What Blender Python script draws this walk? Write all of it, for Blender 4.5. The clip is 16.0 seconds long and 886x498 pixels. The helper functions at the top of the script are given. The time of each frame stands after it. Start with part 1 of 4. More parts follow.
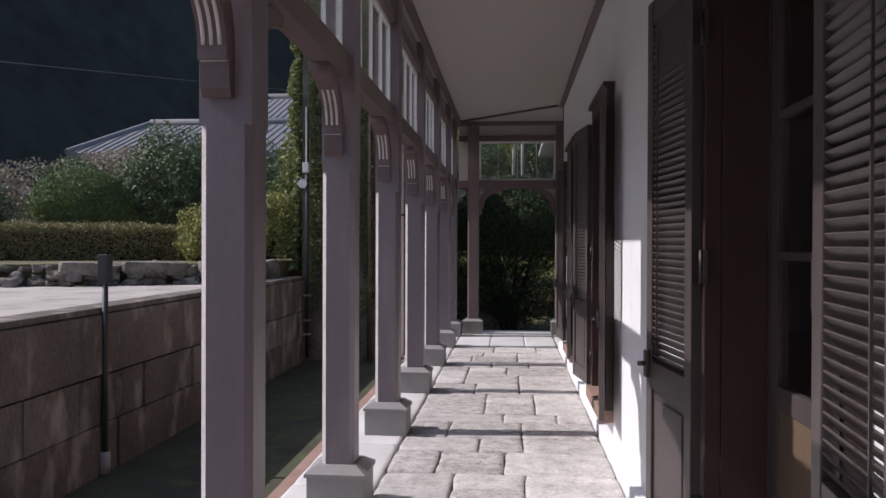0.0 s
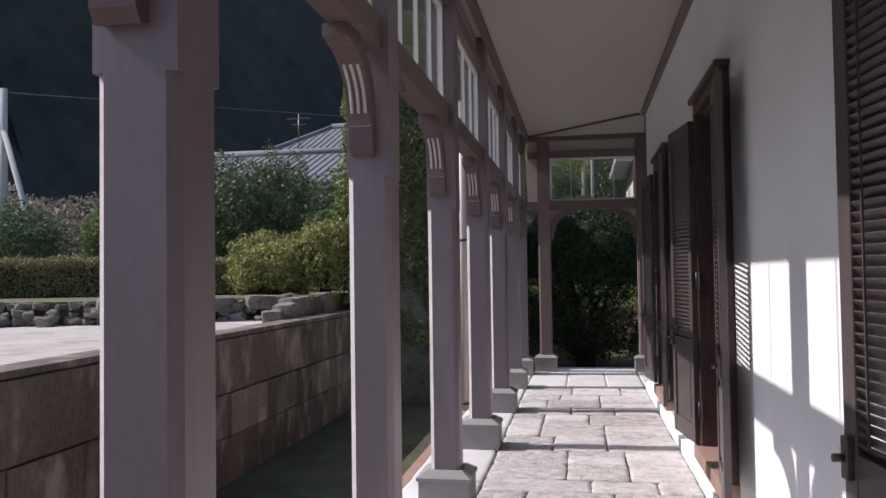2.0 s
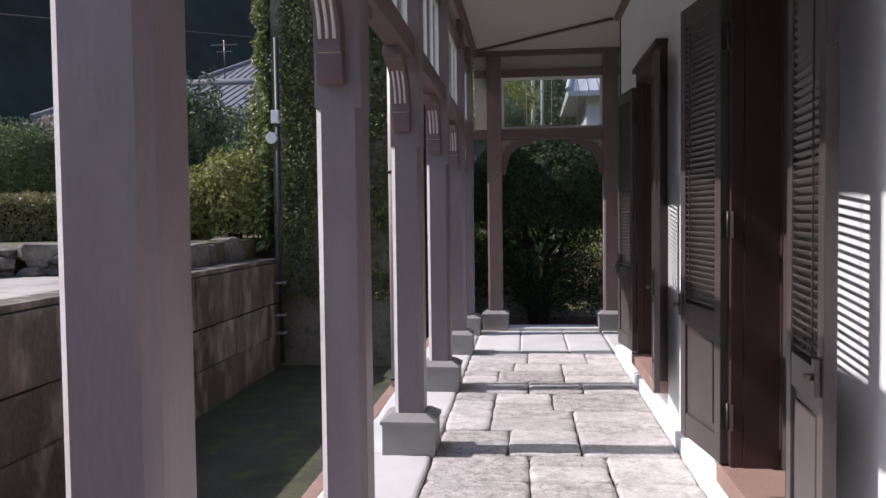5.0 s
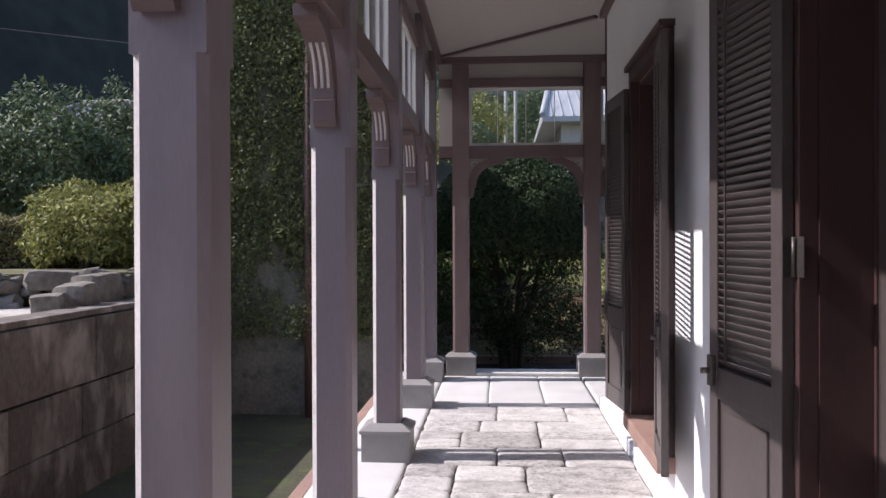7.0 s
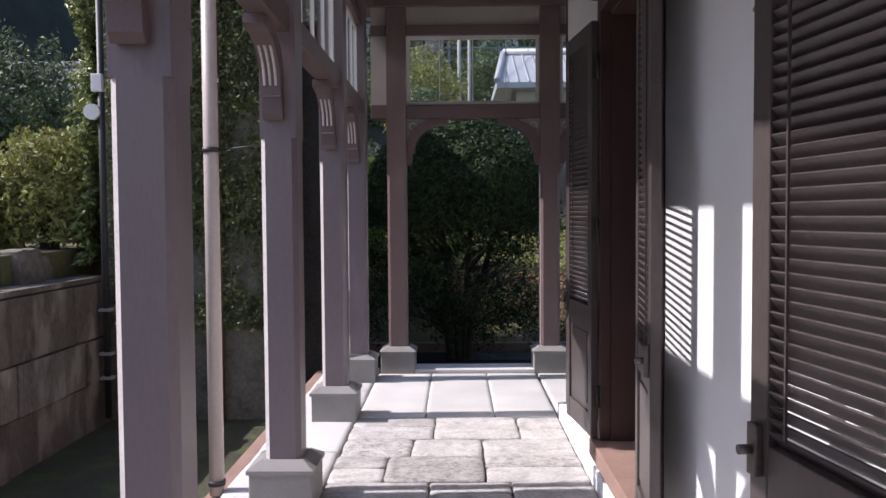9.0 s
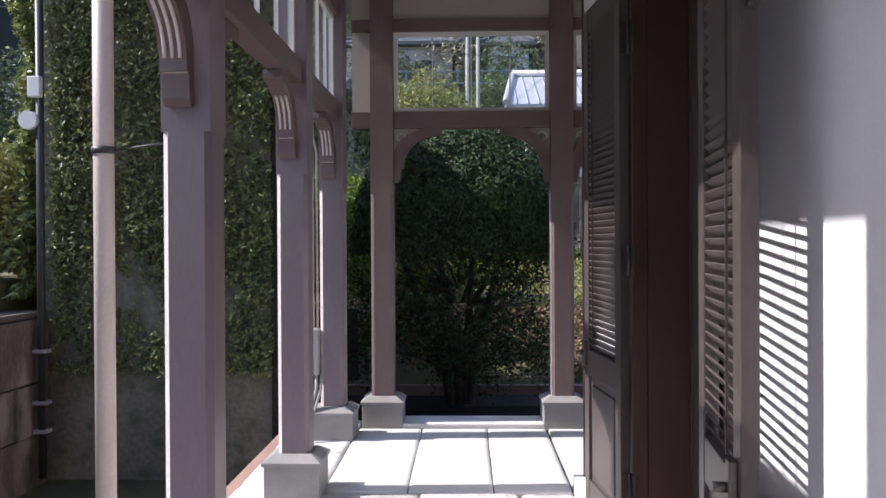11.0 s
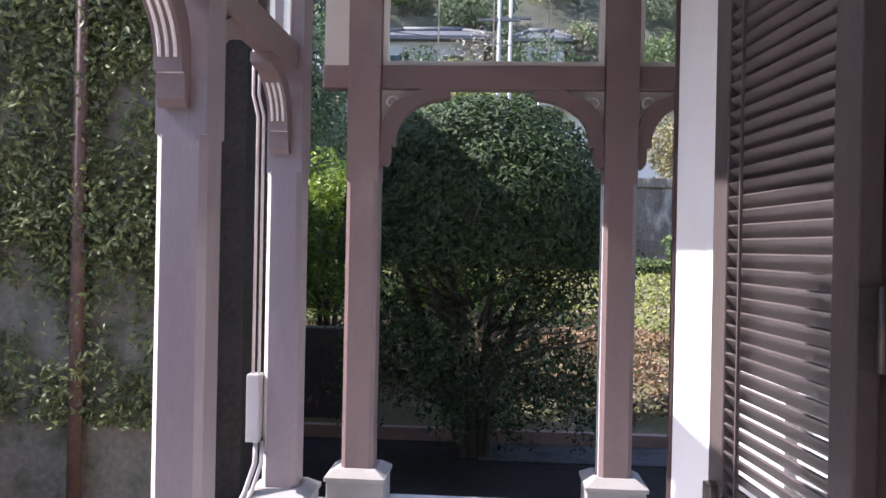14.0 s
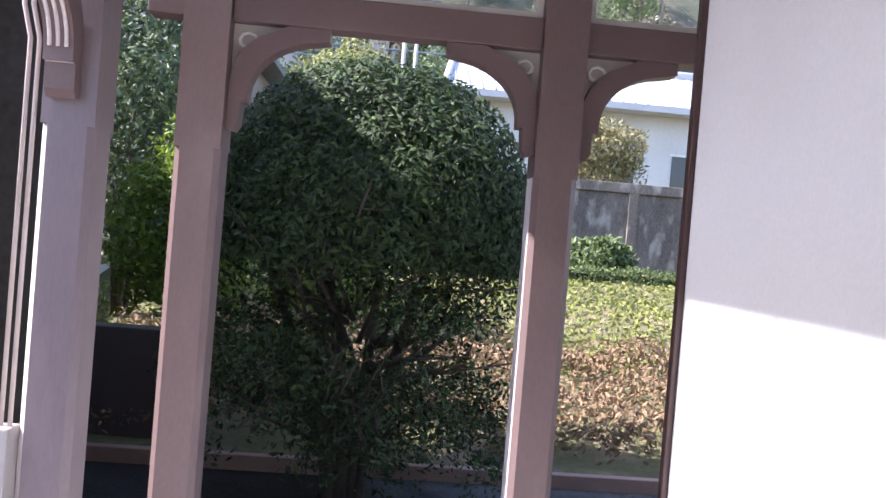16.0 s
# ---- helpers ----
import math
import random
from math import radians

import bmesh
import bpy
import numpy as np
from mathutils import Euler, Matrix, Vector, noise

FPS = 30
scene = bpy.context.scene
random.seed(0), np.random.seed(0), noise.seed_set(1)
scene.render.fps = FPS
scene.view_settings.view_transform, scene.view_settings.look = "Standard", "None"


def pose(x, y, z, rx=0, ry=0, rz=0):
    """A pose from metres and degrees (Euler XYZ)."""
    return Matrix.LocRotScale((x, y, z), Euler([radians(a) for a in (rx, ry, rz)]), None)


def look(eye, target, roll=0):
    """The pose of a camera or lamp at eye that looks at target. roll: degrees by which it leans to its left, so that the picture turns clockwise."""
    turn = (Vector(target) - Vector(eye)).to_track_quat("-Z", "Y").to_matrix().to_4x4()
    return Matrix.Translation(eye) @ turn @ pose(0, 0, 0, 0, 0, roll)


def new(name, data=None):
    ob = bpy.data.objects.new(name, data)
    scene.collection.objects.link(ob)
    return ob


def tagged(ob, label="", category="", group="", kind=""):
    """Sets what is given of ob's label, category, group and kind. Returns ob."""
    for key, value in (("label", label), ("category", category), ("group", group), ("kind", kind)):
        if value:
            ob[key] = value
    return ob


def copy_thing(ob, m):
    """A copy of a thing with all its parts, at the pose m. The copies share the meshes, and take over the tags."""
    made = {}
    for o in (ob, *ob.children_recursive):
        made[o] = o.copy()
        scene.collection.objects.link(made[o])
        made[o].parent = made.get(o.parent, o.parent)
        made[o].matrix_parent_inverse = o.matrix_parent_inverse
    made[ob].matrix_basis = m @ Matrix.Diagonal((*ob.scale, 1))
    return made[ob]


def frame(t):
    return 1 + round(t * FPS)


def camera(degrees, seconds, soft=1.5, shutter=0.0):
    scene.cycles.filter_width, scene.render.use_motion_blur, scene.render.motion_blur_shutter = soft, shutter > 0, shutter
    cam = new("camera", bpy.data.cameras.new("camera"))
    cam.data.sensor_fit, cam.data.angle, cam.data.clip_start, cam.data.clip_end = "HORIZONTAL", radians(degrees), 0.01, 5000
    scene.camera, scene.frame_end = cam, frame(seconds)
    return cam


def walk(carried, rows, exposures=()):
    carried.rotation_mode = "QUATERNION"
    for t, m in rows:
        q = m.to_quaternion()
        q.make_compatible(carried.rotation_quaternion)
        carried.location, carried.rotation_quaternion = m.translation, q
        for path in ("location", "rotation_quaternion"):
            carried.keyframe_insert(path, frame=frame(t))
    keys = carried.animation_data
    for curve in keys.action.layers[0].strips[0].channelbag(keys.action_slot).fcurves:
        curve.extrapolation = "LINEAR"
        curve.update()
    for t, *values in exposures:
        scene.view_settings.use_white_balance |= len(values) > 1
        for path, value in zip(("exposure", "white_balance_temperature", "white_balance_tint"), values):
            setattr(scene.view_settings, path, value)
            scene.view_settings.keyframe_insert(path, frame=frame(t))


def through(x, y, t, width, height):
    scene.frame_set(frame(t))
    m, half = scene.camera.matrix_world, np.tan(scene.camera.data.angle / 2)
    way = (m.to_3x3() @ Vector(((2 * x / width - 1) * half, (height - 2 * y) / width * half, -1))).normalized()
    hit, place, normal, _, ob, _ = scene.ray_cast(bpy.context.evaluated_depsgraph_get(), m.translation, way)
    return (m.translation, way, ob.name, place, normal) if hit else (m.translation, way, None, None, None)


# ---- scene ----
cam = camera(58.0, 16.0)
PATH = [
    (0, (0.873, 1.578, 1.573), (0.704, 3.57, 1.561), 0.2),
    (0.5, (0.866, 1.875, 1.556), (0.766, 3.871, 1.625), 0.2),
    (1, (0.758, 2.297, 1.576), (0.663, 4.294, 1.513), -0.8),
    (1.5, (0.791, 2.556, 1.569), (0.4, 4.518, 1.604), -1.7),
    (2, (0.762, 2.843, 1.567), (0.425, 4.813, 1.629), -0.8),
    (2.5, (0.785, 3.217, 1.577), (0.406, 5.181, 1.574), -2.3),
    (3, (0.804, 3.583, 1.601), (0.188, 5.486, 1.616), -1.6),
    (3.5, (0.796, 3.868, 1.552), (0.557, 5.851, 1.444), -1.0),
    (4, (0.729, 4.228, 1.52), (0.517, 6.215, 1.438), 0.2),
    (4.5, (0.689, 4.516, 1.521), (0.333, 6.484, 1.475), -0.4),
    (5, (0.615, 4.879, 1.55), (0.41, 6.866, 1.467), -0.7),
    (7.5, (0.678, 6.557, 1.53), (0.584, 8.555, 1.528), 0.1),
    (8, (0.746, 6.881, 1.532), (0.804, 8.879, 1.458), 0.0),
    (8.5, (0.775, 7.26, 1.575), (0.766, 9.258, 1.493), -0.3),
    (11, (0.933, 8.831, 1.559), (0.874, 10.831, 1.547), -0.3),
    (11.5, (0.971, 9.172, 1.553), (1.017, 11.172, 1.589), 3.6),
    (12, (0.995, 9.528, 1.557), (1.07, 11.527, 1.563), 3.0),
    (12.5, (1.01, 9.857, 1.593), (0.869, 11.852, 1.56), 1.6),
    (13, (0.963, 10.203, 1.627), (0.962, 12.201, 1.592), 1.0),
    (13.5, (0.982, 10.548, 1.597), (0.941, 12.547, 1.564), 0.7),
    (14, (1.016, 10.885, 1.6), (0.886, 12.88, 1.597), 1.15),
    (14.5, (0.977, 11.195, 1.607), (1.013, 13.193, 1.528), 0.8),
    (15, (1.027, 11.575, 1.62), (0.873, 13.568, 1.543), -1.0),
    (15.5, (1.101, 11.915, 1.672), (0.915, 13.905, 1.626), 2.0),
    (16, (1.055, 12.209, 1.686), (1.188, 14.204, 1.668), 4.7),
]
EXPOSURES = [(0.0, 0.05, 6250, 18), (1.0, 0.05, 6250, 18), (2.0, 0.3, 6250, 18), (3.0, 0.45, 6300, 19), (4.0, 0.35, 6200, 18), (5.0, 0.4, 6200, 18),
             (7.5, 0.6, 6200, 19), (8.5, 0.53, 6200, 19), (11.0, 0.95, 6150, 17), (12.5, 1.17, 6150, 19), (13.5, 1.62, 6150, 20), (15.0, 2.0, 6150, 21), (16.0, 2.1, 6150, 21)]
walk(cam, [(t, look(eye, target, roll)) for t, eye, target, roll in PATH], EXPOSURES)

# ---- world, sun ----
world = bpy.data.worlds.new("sky")
scene.world = world
world.use_nodes = True
wn = world.node_tree.nodes
sky = wn.new("ShaderNodeTexSky")
sky.sky_type = "NISHITA"
sky.sun_disc = False
sky.sun_elevation = radians(43.8)
sky.sun_rotation = radians(267.4)
wn["Background"].inputs["Strength"].default_value = 0.15
world.node_tree.links.new(sky.outputs[0], wn["Background"].inputs["Color"])

SUN_WAY = Vector((1.0, 0.045, -0.96))
sun_data = bpy.data.lights.new("sun", "SUN")
sun_data.energy, sun_data.angle, sun_data.color = 3.8, radians(0.53), (1.0, 0.95, 0.88)
sun = new("sun", sun_data)
sun.matrix_world = look((-30, -3, 30), Vector((-30, -3, 30)) + SUN_WAY)


# ---- materials ----
def material(name, colour, rough=0.6, dark=0.75, light=1.15, grain=60.0, blotch=2.0, bump=0.15, metal=0.0,
             spec=0.5, stain=None, stain_amount=0.0, random_value=0.0, island=False, stretch=(1, 1, 1)):
    """Two scales of variation on one base colour, an optional second stain colour, and a fine relief."""
    m = bpy.data.materials.new(name)
    m.use_nodes = True
    t = m.node_tree
    n, link = t.nodes, t.links.new
    bsdf = n["Principled BSDF"]
    co = n.new("ShaderNodeTexCoord")
    mp = n.new("ShaderNodeMapping")
    mp.inputs["Scale"].default_value = stretch
    geo = n.new("ShaderNodeNewGeometry")
    link(geo.outputs["Position"], mp.inputs["Vector"])
    big, fine = n.new("ShaderNodeTexNoise"), n.new("ShaderNodeTexNoise")
    for node, size, detail in ((big, blotch, 6), (fine, grain, 4)):
        node.inputs["Scale"].default_value, node.inputs["Detail"].default_value = size, detail
        link(mp.outputs["Vector"], node.inputs["Vector"])
    mix = n.new("ShaderNodeMath")
    mix.operation = "MULTIPLY_ADD"
    mix.inputs[1].default_value = 0.55
    link(big.outputs["Fac"], mix.inputs[0])
    half = n.new("ShaderNodeMath")
    half.operation = "MULTIPLY"
    half.inputs[1].default_value = 0.45
    link(fine.outputs["Fac"], half.inputs[0])
    link(half.outputs[0], mix.inputs[2])
    ramp = n.new("ShaderNodeValToRGB")
    ramp.color_ramp.elements[0].position, ramp.color_ramp.elements[1].position = 0.32, 0.68
    ramp.color_ramp.elements[0].color = (*[c * dark for c in colour], 1)
    ramp.color_ramp.elements[1].color = (*[min(1, c * light) for c in colour], 1)
    link(mix.outputs[0], ramp.inputs["Fac"])
    out = ramp.outputs["Color"]
    if stain:
        spots = n.new("ShaderNodeTexNoise")
        spots.inputs["Scale"].default_value, spots.inputs["Detail"].default_value = blotch * 2.3, 8
        link(mp.outputs["Vector"], spots.inputs["Vector"])
        sr = n.new("ShaderNodeValToRGB")
        sr.color_ramp.elements[0].position, sr.color_ramp.elements[1].position = 0.52, 0.66
        sr.color_ramp.elements[1].color = (stain_amount,) * 3 + (1,)
        link(spots.outputs["Fac"], sr.inputs["Fac"])
        blend = n.new("ShaderNodeMixRGB")
        blend.inputs["Color2"].default_value = (*stain, 1)
        link(sr.outputs["Color"], blend.inputs["Fac"])
        link(out, blend.inputs["Color1"])
        out = blend.outputs["Color"]
    if random_value:
        hsv = n.new("ShaderNodeHueSaturation")
        span = n.new("ShaderNodeMapRange")
        span.inputs["To Min"].default_value, span.inputs["To Max"].default_value = 1 - random_value, 1 + random_value
        if island:
            link(geo.outputs["Random Per Island"], span.inputs["Value"])
        else:
            info = n.new("ShaderNodeObjectInfo")
            link(info.outputs["Random"], span.inputs["Value"])
        link(span.outputs[0], hsv.inputs["Value"])
        link(out, hsv.inputs["Color"])
        out = hsv.outputs["Color"]
    link(out, bsdf.inputs["Base Color"])
    bsdf.inputs["Roughness"].default_value = rough
    bsdf.inputs["Metallic"].default_value = metal
    bsdf.inputs["Specular IOR Level"].default_value = spec
    if bump:
        b = n.new("ShaderNodeBump")
        b.inputs["Strength"].default_value, b.inputs["Distance"].default_value = bump, 0.01
        link(mix.outputs[0], b.inputs["Height"])
        link(b.outputs["Normal"], bsdf.inputs["Normal"])
    return m


def leaf_material(name, colour, spread=0.35, rough=0.45, through=0.25):
    m = bpy.data.materials.new(name)
    m.use_nodes = True
    t = m.node_tree
    n, link = t.nodes, t.links.new
    bsdf = n["Principled BSDF"]
    geo = n.new("ShaderNodeNewGeometry")
    ramp = n.new("ShaderNodeValToRGB")
    e = ramp.color_ramp.elements
    e[0].color = (colour[0] * (1 - spread), colour[1] * (1 - spread), colour[2] * (1 - spread), 1)
    e[1].color = (colour[0] * (1 + spread * 1.4), colour[1] * (1 + spread), colour[2] * (1 + spread * 0.5), 1)
    link(geo.outputs["Random Per Island"], ramp.inputs["Fac"])
    link(ramp.outputs["Color"], bsdf.inputs["Base Color"])
    bsdf.inputs["Roughness"].default_value = rough
    glow = n.new("ShaderNodeBsdfTranslucent")
    link(ramp.outputs["Color"], glow.inputs["Color"])
    mix = n.new("ShaderNodeMixShader")
    mix.inputs["Fac"].default_value = through
    link(bsdf.outputs[0], mix.inputs[1])
    link(glow.outputs[0], mix.inputs[2])
    link(mix.outputs[0], n["Material Output"].inputs["Surface"])
    return m


def glass_material(name, tint=(0.95, 0.97, 0.97), reflect=0.08):
    m = bpy.data.materials.new(name)
    m.use_nodes = True
    t = m.node_tree
    n, link = t.nodes, t.links.new
    clear, gloss, mix, edge = (n.new("ShaderNodeBsdfTransparent"), n.new("ShaderNodeBsdfGlossy"),
                               n.new("ShaderNodeMixShader"), n.new("ShaderNodeLayerWeight"))
    clear.inputs["Color"].default_value = (*tint, 1)
    gloss.inputs["Roughness"].default_value = 0.03
    edge.inputs["Blend"].default_value = 0.5
    power, gain = n.new("ShaderNodeMath"), n.new("ShaderNodeMath")
    power.operation, gain.operation = "POWER", "MULTIPLY_ADD"
    power.inputs[1].default_value = 5.0
    gain.inputs[1].default_value, gain.inputs[2].default_value = 0.7, 0.03
    link(edge.outputs["Facing"], power.inputs[0])
    link(power.outputs[0], gain.inputs[0])
    link(gain.outputs[0], mix.inputs["Fac"])
    link(clear.outputs[0], mix.inputs[1])
    link(gloss.outputs[0], mix.inputs[2])
    link(mix.outputs[0], n["Material Output"].inputs["Surface"])
    return m


M_POST = material("mauve_paint", (0.19, 0.152, 0.166), 0.42, 0.86, 1.1, 90, 1.6, 0.12, stain=(0.28, 0.23, 0.235), stain_amount=0.45, stretch=(1, 1, 0.22))
M_BEAM = material("brown_mauve_paint", (0.15, 0.102, 0.1), 0.45, 0.85, 1.1, 80, 1.8, 0.1)
M_ENDPOST = material("brown_post_paint", (0.165, 0.115, 0.112), 0.45, 0.86, 1.12, 90, 1.8, 0.12, stain=(0.26, 0.2, 0.185), stain_amount=0.3, stretch=(1, 1, 0.35))
# Pale paint; on the post shafts it puts the sunlit rim into the colour.
M_PALEPAINT = material("pale_edge_paint", (0.62, 0.57, 0.56), 0.5, 0.8, 1.15, 70, 5, 0.15)
M_WHITE = material("white_paint", (0.74, 0.73, 0.7), 0.5, 0.92, 1.05, 90, 4, 0.05)
M_PLASTER = material("white_plaster", (0.88, 0.885, 0.9), 0.75, 0.94, 1.04, 140, 1.1, 0.12, stain=(0.78, 0.78, 0.79), stain_amount=0.25)
M_CEIL = material("cream_board", (0.42, 0.39, 0.355), 0.7, 0.94, 1.05, 60, 0.8, 0.05, stretch=(1, 0.2, 1))
M_SHUT = material("dark_brown_paint", (0.08, 0.064, 0.062), 0.38, 0.8, 1.25, 80, 3, 0.12, stretch=(1, 1, 0.3))
M_JAMB = material("red_brown_paint", (0.067, 0.036, 0.034), 0.38, 0.85, 1.15, 70, 2.5, 0.1, stretch=(1, 1, 0.3))
M_STONE = material("paving_stone", (0.55, 0.52, 0.5), 0.85, 0.6, 1.22, 38, 4.5, 1.0, stain=(0.27, 0.25, 0.23), stain_amount=0.5, random_value=0.14)
M_PITTED = material("pitted_stone", (0.5, 0.47, 0.45), 0.9, 0.5, 1.3, 55, 9, 1.6, stain=(0.22, 0.2, 0.185), stain_amount=0.7, random_value=0.16)
M_SMOOTH = material("smooth_stone", (0.64, 0.62, 0.6), 0.8, 0.85, 1.1, 70, 2.2, 0.3, random_value=0.07)
M_JOINT = material("joint_earth", (0.2, 0.185, 0.17), 0.95, 0.6, 1.2, 70, 5, 0.5)
M_PLINTH = material("plinth_stone", (0.28, 0.265, 0.255), 0.75, 0.85, 1.12, 110, 3, 0.25, stain=(0.22, 0.21, 0.19), stain_amount=0.4)
M_TERRA = material("terracotta", (0.33, 0.21, 0.17), 0.75, 0.8, 1.15, 60, 4, 0.25)
M_MOSS = material("mossy_ground", (0.075, 0.075, 0.045), 0.95, 0.5, 1.3, 30, 1.4, 0.8, stain=(0.085, 0.115, 0.035), stain_amount=0.85)
M_BLOCK = material("weathered_concrete", (0.132, 0.11, 0.092), 0.9, 0.5, 1.35, 35, 1.6, 0.8, stain=(0.4, 0.36, 0.31), stain_amount=0.55, random_value=0.25, stretch=(1, 1, 0.5))
M_PALEBLOCK = material("lime_streaked_concrete", (0.19, 0.165, 0.142), 0.9, 0.5, 1.35, 35, 1.6, 0.8, stain=(0.42, 0.38, 0.33), stain_amount=0.7, random_value=0.2, stretch=(1, 1, 0.5))
M_OLDWALL = material("old_mossy_wall", (0.19, 0.172, 0.135), 0.95, 0.5, 1.4, 22, 2.2, 0.9, stain=(0.075, 0.095, 0.055), stain_amount=0.8)
M_SAND = material("sandy_yard", (0.5, 0.46, 0.41), 0.95, 0.7, 1.15, 30, 1.1, 0.6, stain=(0.27, 0.25, 0.21), stain_amount=0.6)
M_ROCK = material("rubble_stone", (0.17, 0.15, 0.125), 0.9, 0.45, 1.4, 14, 4, 1.0, random_value=0.35)
M_GRASS = leaf_material("dry_grass", (0.2, 0.235, 0.07), 0.4, 0.8, 0.2)
M_LAWN = material("lawn_soil", (0.13, 0.125, 0.055), 0.95, 0.6, 1.3, 18, 0.8, 0.8, stain=(0.24, 0.17, 0.12), stain_amount=0.6)
# Very dark base: the bush's shade on the ground is put into this colour.
M_EARTH = material("shaded_earth", (0.035, 0.031, 0.027), 0.98, 0.6, 1.4, 25, 1.5, 0.8, spec=0.1)
M_GRAVEL = material("gravel", (0.09, 0.087, 0.082), 0.98, 0.45, 1.5, 40, 3, 1.0, spec=0.1)
M_DARK = material("dark_iron", (0.03, 0.03, 0.03), 0.5, 0.7, 1.4, 50, 4, 0.1)
M_PIPE = material("pale_pipe", (0.5, 0.43, 0.4), 0.45, 0.88, 1.08, 60, 3, 0.05)
M_RUST = material("rusty_pipe", (0.13, 0.075, 0.06), 0.7, 0.7, 1.3, 40, 5, 0.3)
M_GREYBOX = material("grey_plastic", (0.36, 0.34, 0.34), 0.5, 0.92, 1.06, 60, 3, 0.03)
M_TILE = material("grey_roof_tile", (0.17, 0.172, 0.18), 0.85, 0.8, 1.15, 15, 1.2, 0.2, random_value=0.1)
M_METALROOF = material("pale_metal_roof", (0.434, 0.434, 0.455), 0.45, 0.92, 1.05, 8, 0.8, 0.05)
M_HOUSE = material("house_render", (0.3, 0.27, 0.24), 0.85, 0.8, 1.1, 12, 1, 0.1)
M_HOUSEW = material("pale_house_render", (0.6, 0.58, 0.55), 0.85, 0.88, 1.05, 12, 1, 0.1)
M_POLE = material("concrete_pole", (0.36, 0.35, 0.33), 0.85, 0.85, 1.1, 20, 1, 0.1)
M_WOOD = material("oiled_door_wood", (0.15, 0.105, 0.07), 0.5, 0.75, 1.15, 50, 2.5, 0.1, stretch=(1, 1, 0.15))
M_BARK = material("bark", (0.1, 0.08, 0.062), 0.9, 0.6, 1.3, 35, 6, 0.6)
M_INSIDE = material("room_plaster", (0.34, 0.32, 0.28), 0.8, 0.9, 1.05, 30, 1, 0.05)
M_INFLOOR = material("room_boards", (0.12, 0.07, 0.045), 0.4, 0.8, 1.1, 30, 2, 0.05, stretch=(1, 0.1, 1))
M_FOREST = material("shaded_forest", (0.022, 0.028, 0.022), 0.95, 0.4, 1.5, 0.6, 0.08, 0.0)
M_STEEL = material("old_steel", (0.16, 0.14, 0.13), 0.4, 0.7, 1.3, 60, 5, 0.1, metal=0.8)
M_IRON = material("worn_black_iron", (0.07, 0.06, 0.058), 0.42, 0.7, 1.4, 60, 6, 0.1, metal=0.5)
M_GLASS = glass_material("window_glass")
M_FROST = material("frosted_glass", (0.8, 0.8, 0.78), 0.6, 0.97, 1.02, 60, 3, 0.02)
frost = M_FROST.node_tree
frosty = frost.nodes.new("ShaderNodeBsdfTranslucent")
frosty.inputs["Color"].default_value = (0.85, 0.85, 0.82, 1)
frost_mix = frost.nodes.new("ShaderNodeMixShader")
frost_mix.inputs["Fac"].default_value = 0.7
frost.links.new(frost.nodes["Principled BSDF"].outputs[0], frost_mix.inputs[1])
frost.links.new(frosty.outputs[0], frost_mix.inputs[2])
frost.links.new(frost_mix.outputs[0], frost.nodes["Material Output"].inputs["Surface"])
M_SCRUB = material("hill_scrub", (0.065, 0.068, 0.045), 0.95, 0.45, 1.5, 1.5, 0.12, 0.0, stain=(0.12, 0.1, 0.075), stain_amount=0.8)
M_BLUE = material("blue_rail_paint", (0.22, 0.27, 0.29), 0.5, 0.9, 1.05, 10, 1, 0.0)
M_ROOFDARK = material("dark_roof", (0.1, 0.1, 0.11), 0.6, 0.8, 1.2, 10, 1, 0.1)
M_FAR = material("far_window", (0.03, 0.035, 0.04), 0.15, 0.9, 1.1, 10, 1, 0.0)
L_BUSH = leaf_material("camellia_leaf", (0.038, 0.075, 0.028), 0.7, 0.7, 0.25)
L_IVY = leaf_material("ivy_leaf", (0.14, 0.18, 0.085), 0.6, 0.5, 0.3)
L_EDGE = leaf_material("sunny_ivy_leaf", (0.15, 0.2, 0.075), 0.55, 0.4, 0.3)
L_HEDGE = leaf_material("hedge_leaf", (0.22, 0.215, 0.11), 0.45, 0.5)
L_TOPI = leaf_material("topiary_leaf", (0.11, 0.165, 0.065), 0.45, 0.65)
L_YELLOW = leaf_material("yellow_shrub_leaf", (0.27, 0.3, 0.11), 0.45, 0.6)
L_DEEP = leaf_material("evergreen_leaf", (0.1, 0.15, 0.08), 0.5, 0.55)
L_GREY = leaf_material("dry_shrub_leaf", (0.28, 0.26, 0.21), 0.4, 0.7, 0.15)
L_BROWN = leaf_material("brown_shrub_leaf", (0.22, 0.16, 0.1), 0.4, 0.7, 0.15)
L_FRESH = leaf_material("fresh_leaf", (0.17, 0.26, 0.04), 0.4, 0.5, 0.35)


# ---- mesh helpers ----
def box(bm, x0, x1, y0, y1, z0, z1, bevel=0.0):
    made = bmesh.ops.create_cube(bm, size=1.0, matrix=Matrix.LocRotScale(
        ((x0 + x1) / 2, (y0 + y1) / 2, (z0 + z1) / 2), None, (abs(x1 - x0), abs(y1 - y0), abs(z1 - z0))))
    if bevel:
        edges = list({e for v in made["verts"] for e in v.link_edges})
        bmesh.ops.bevel(bm, geom=edges, offset=bevel, segments=2, affect="EDGES", profile=0.6)
    return bm


def boxes(*rows, bevel=0.0):
    bm = bmesh.new()
    for r in rows:
        box(bm, *r, bevel=bevel)
    return bm


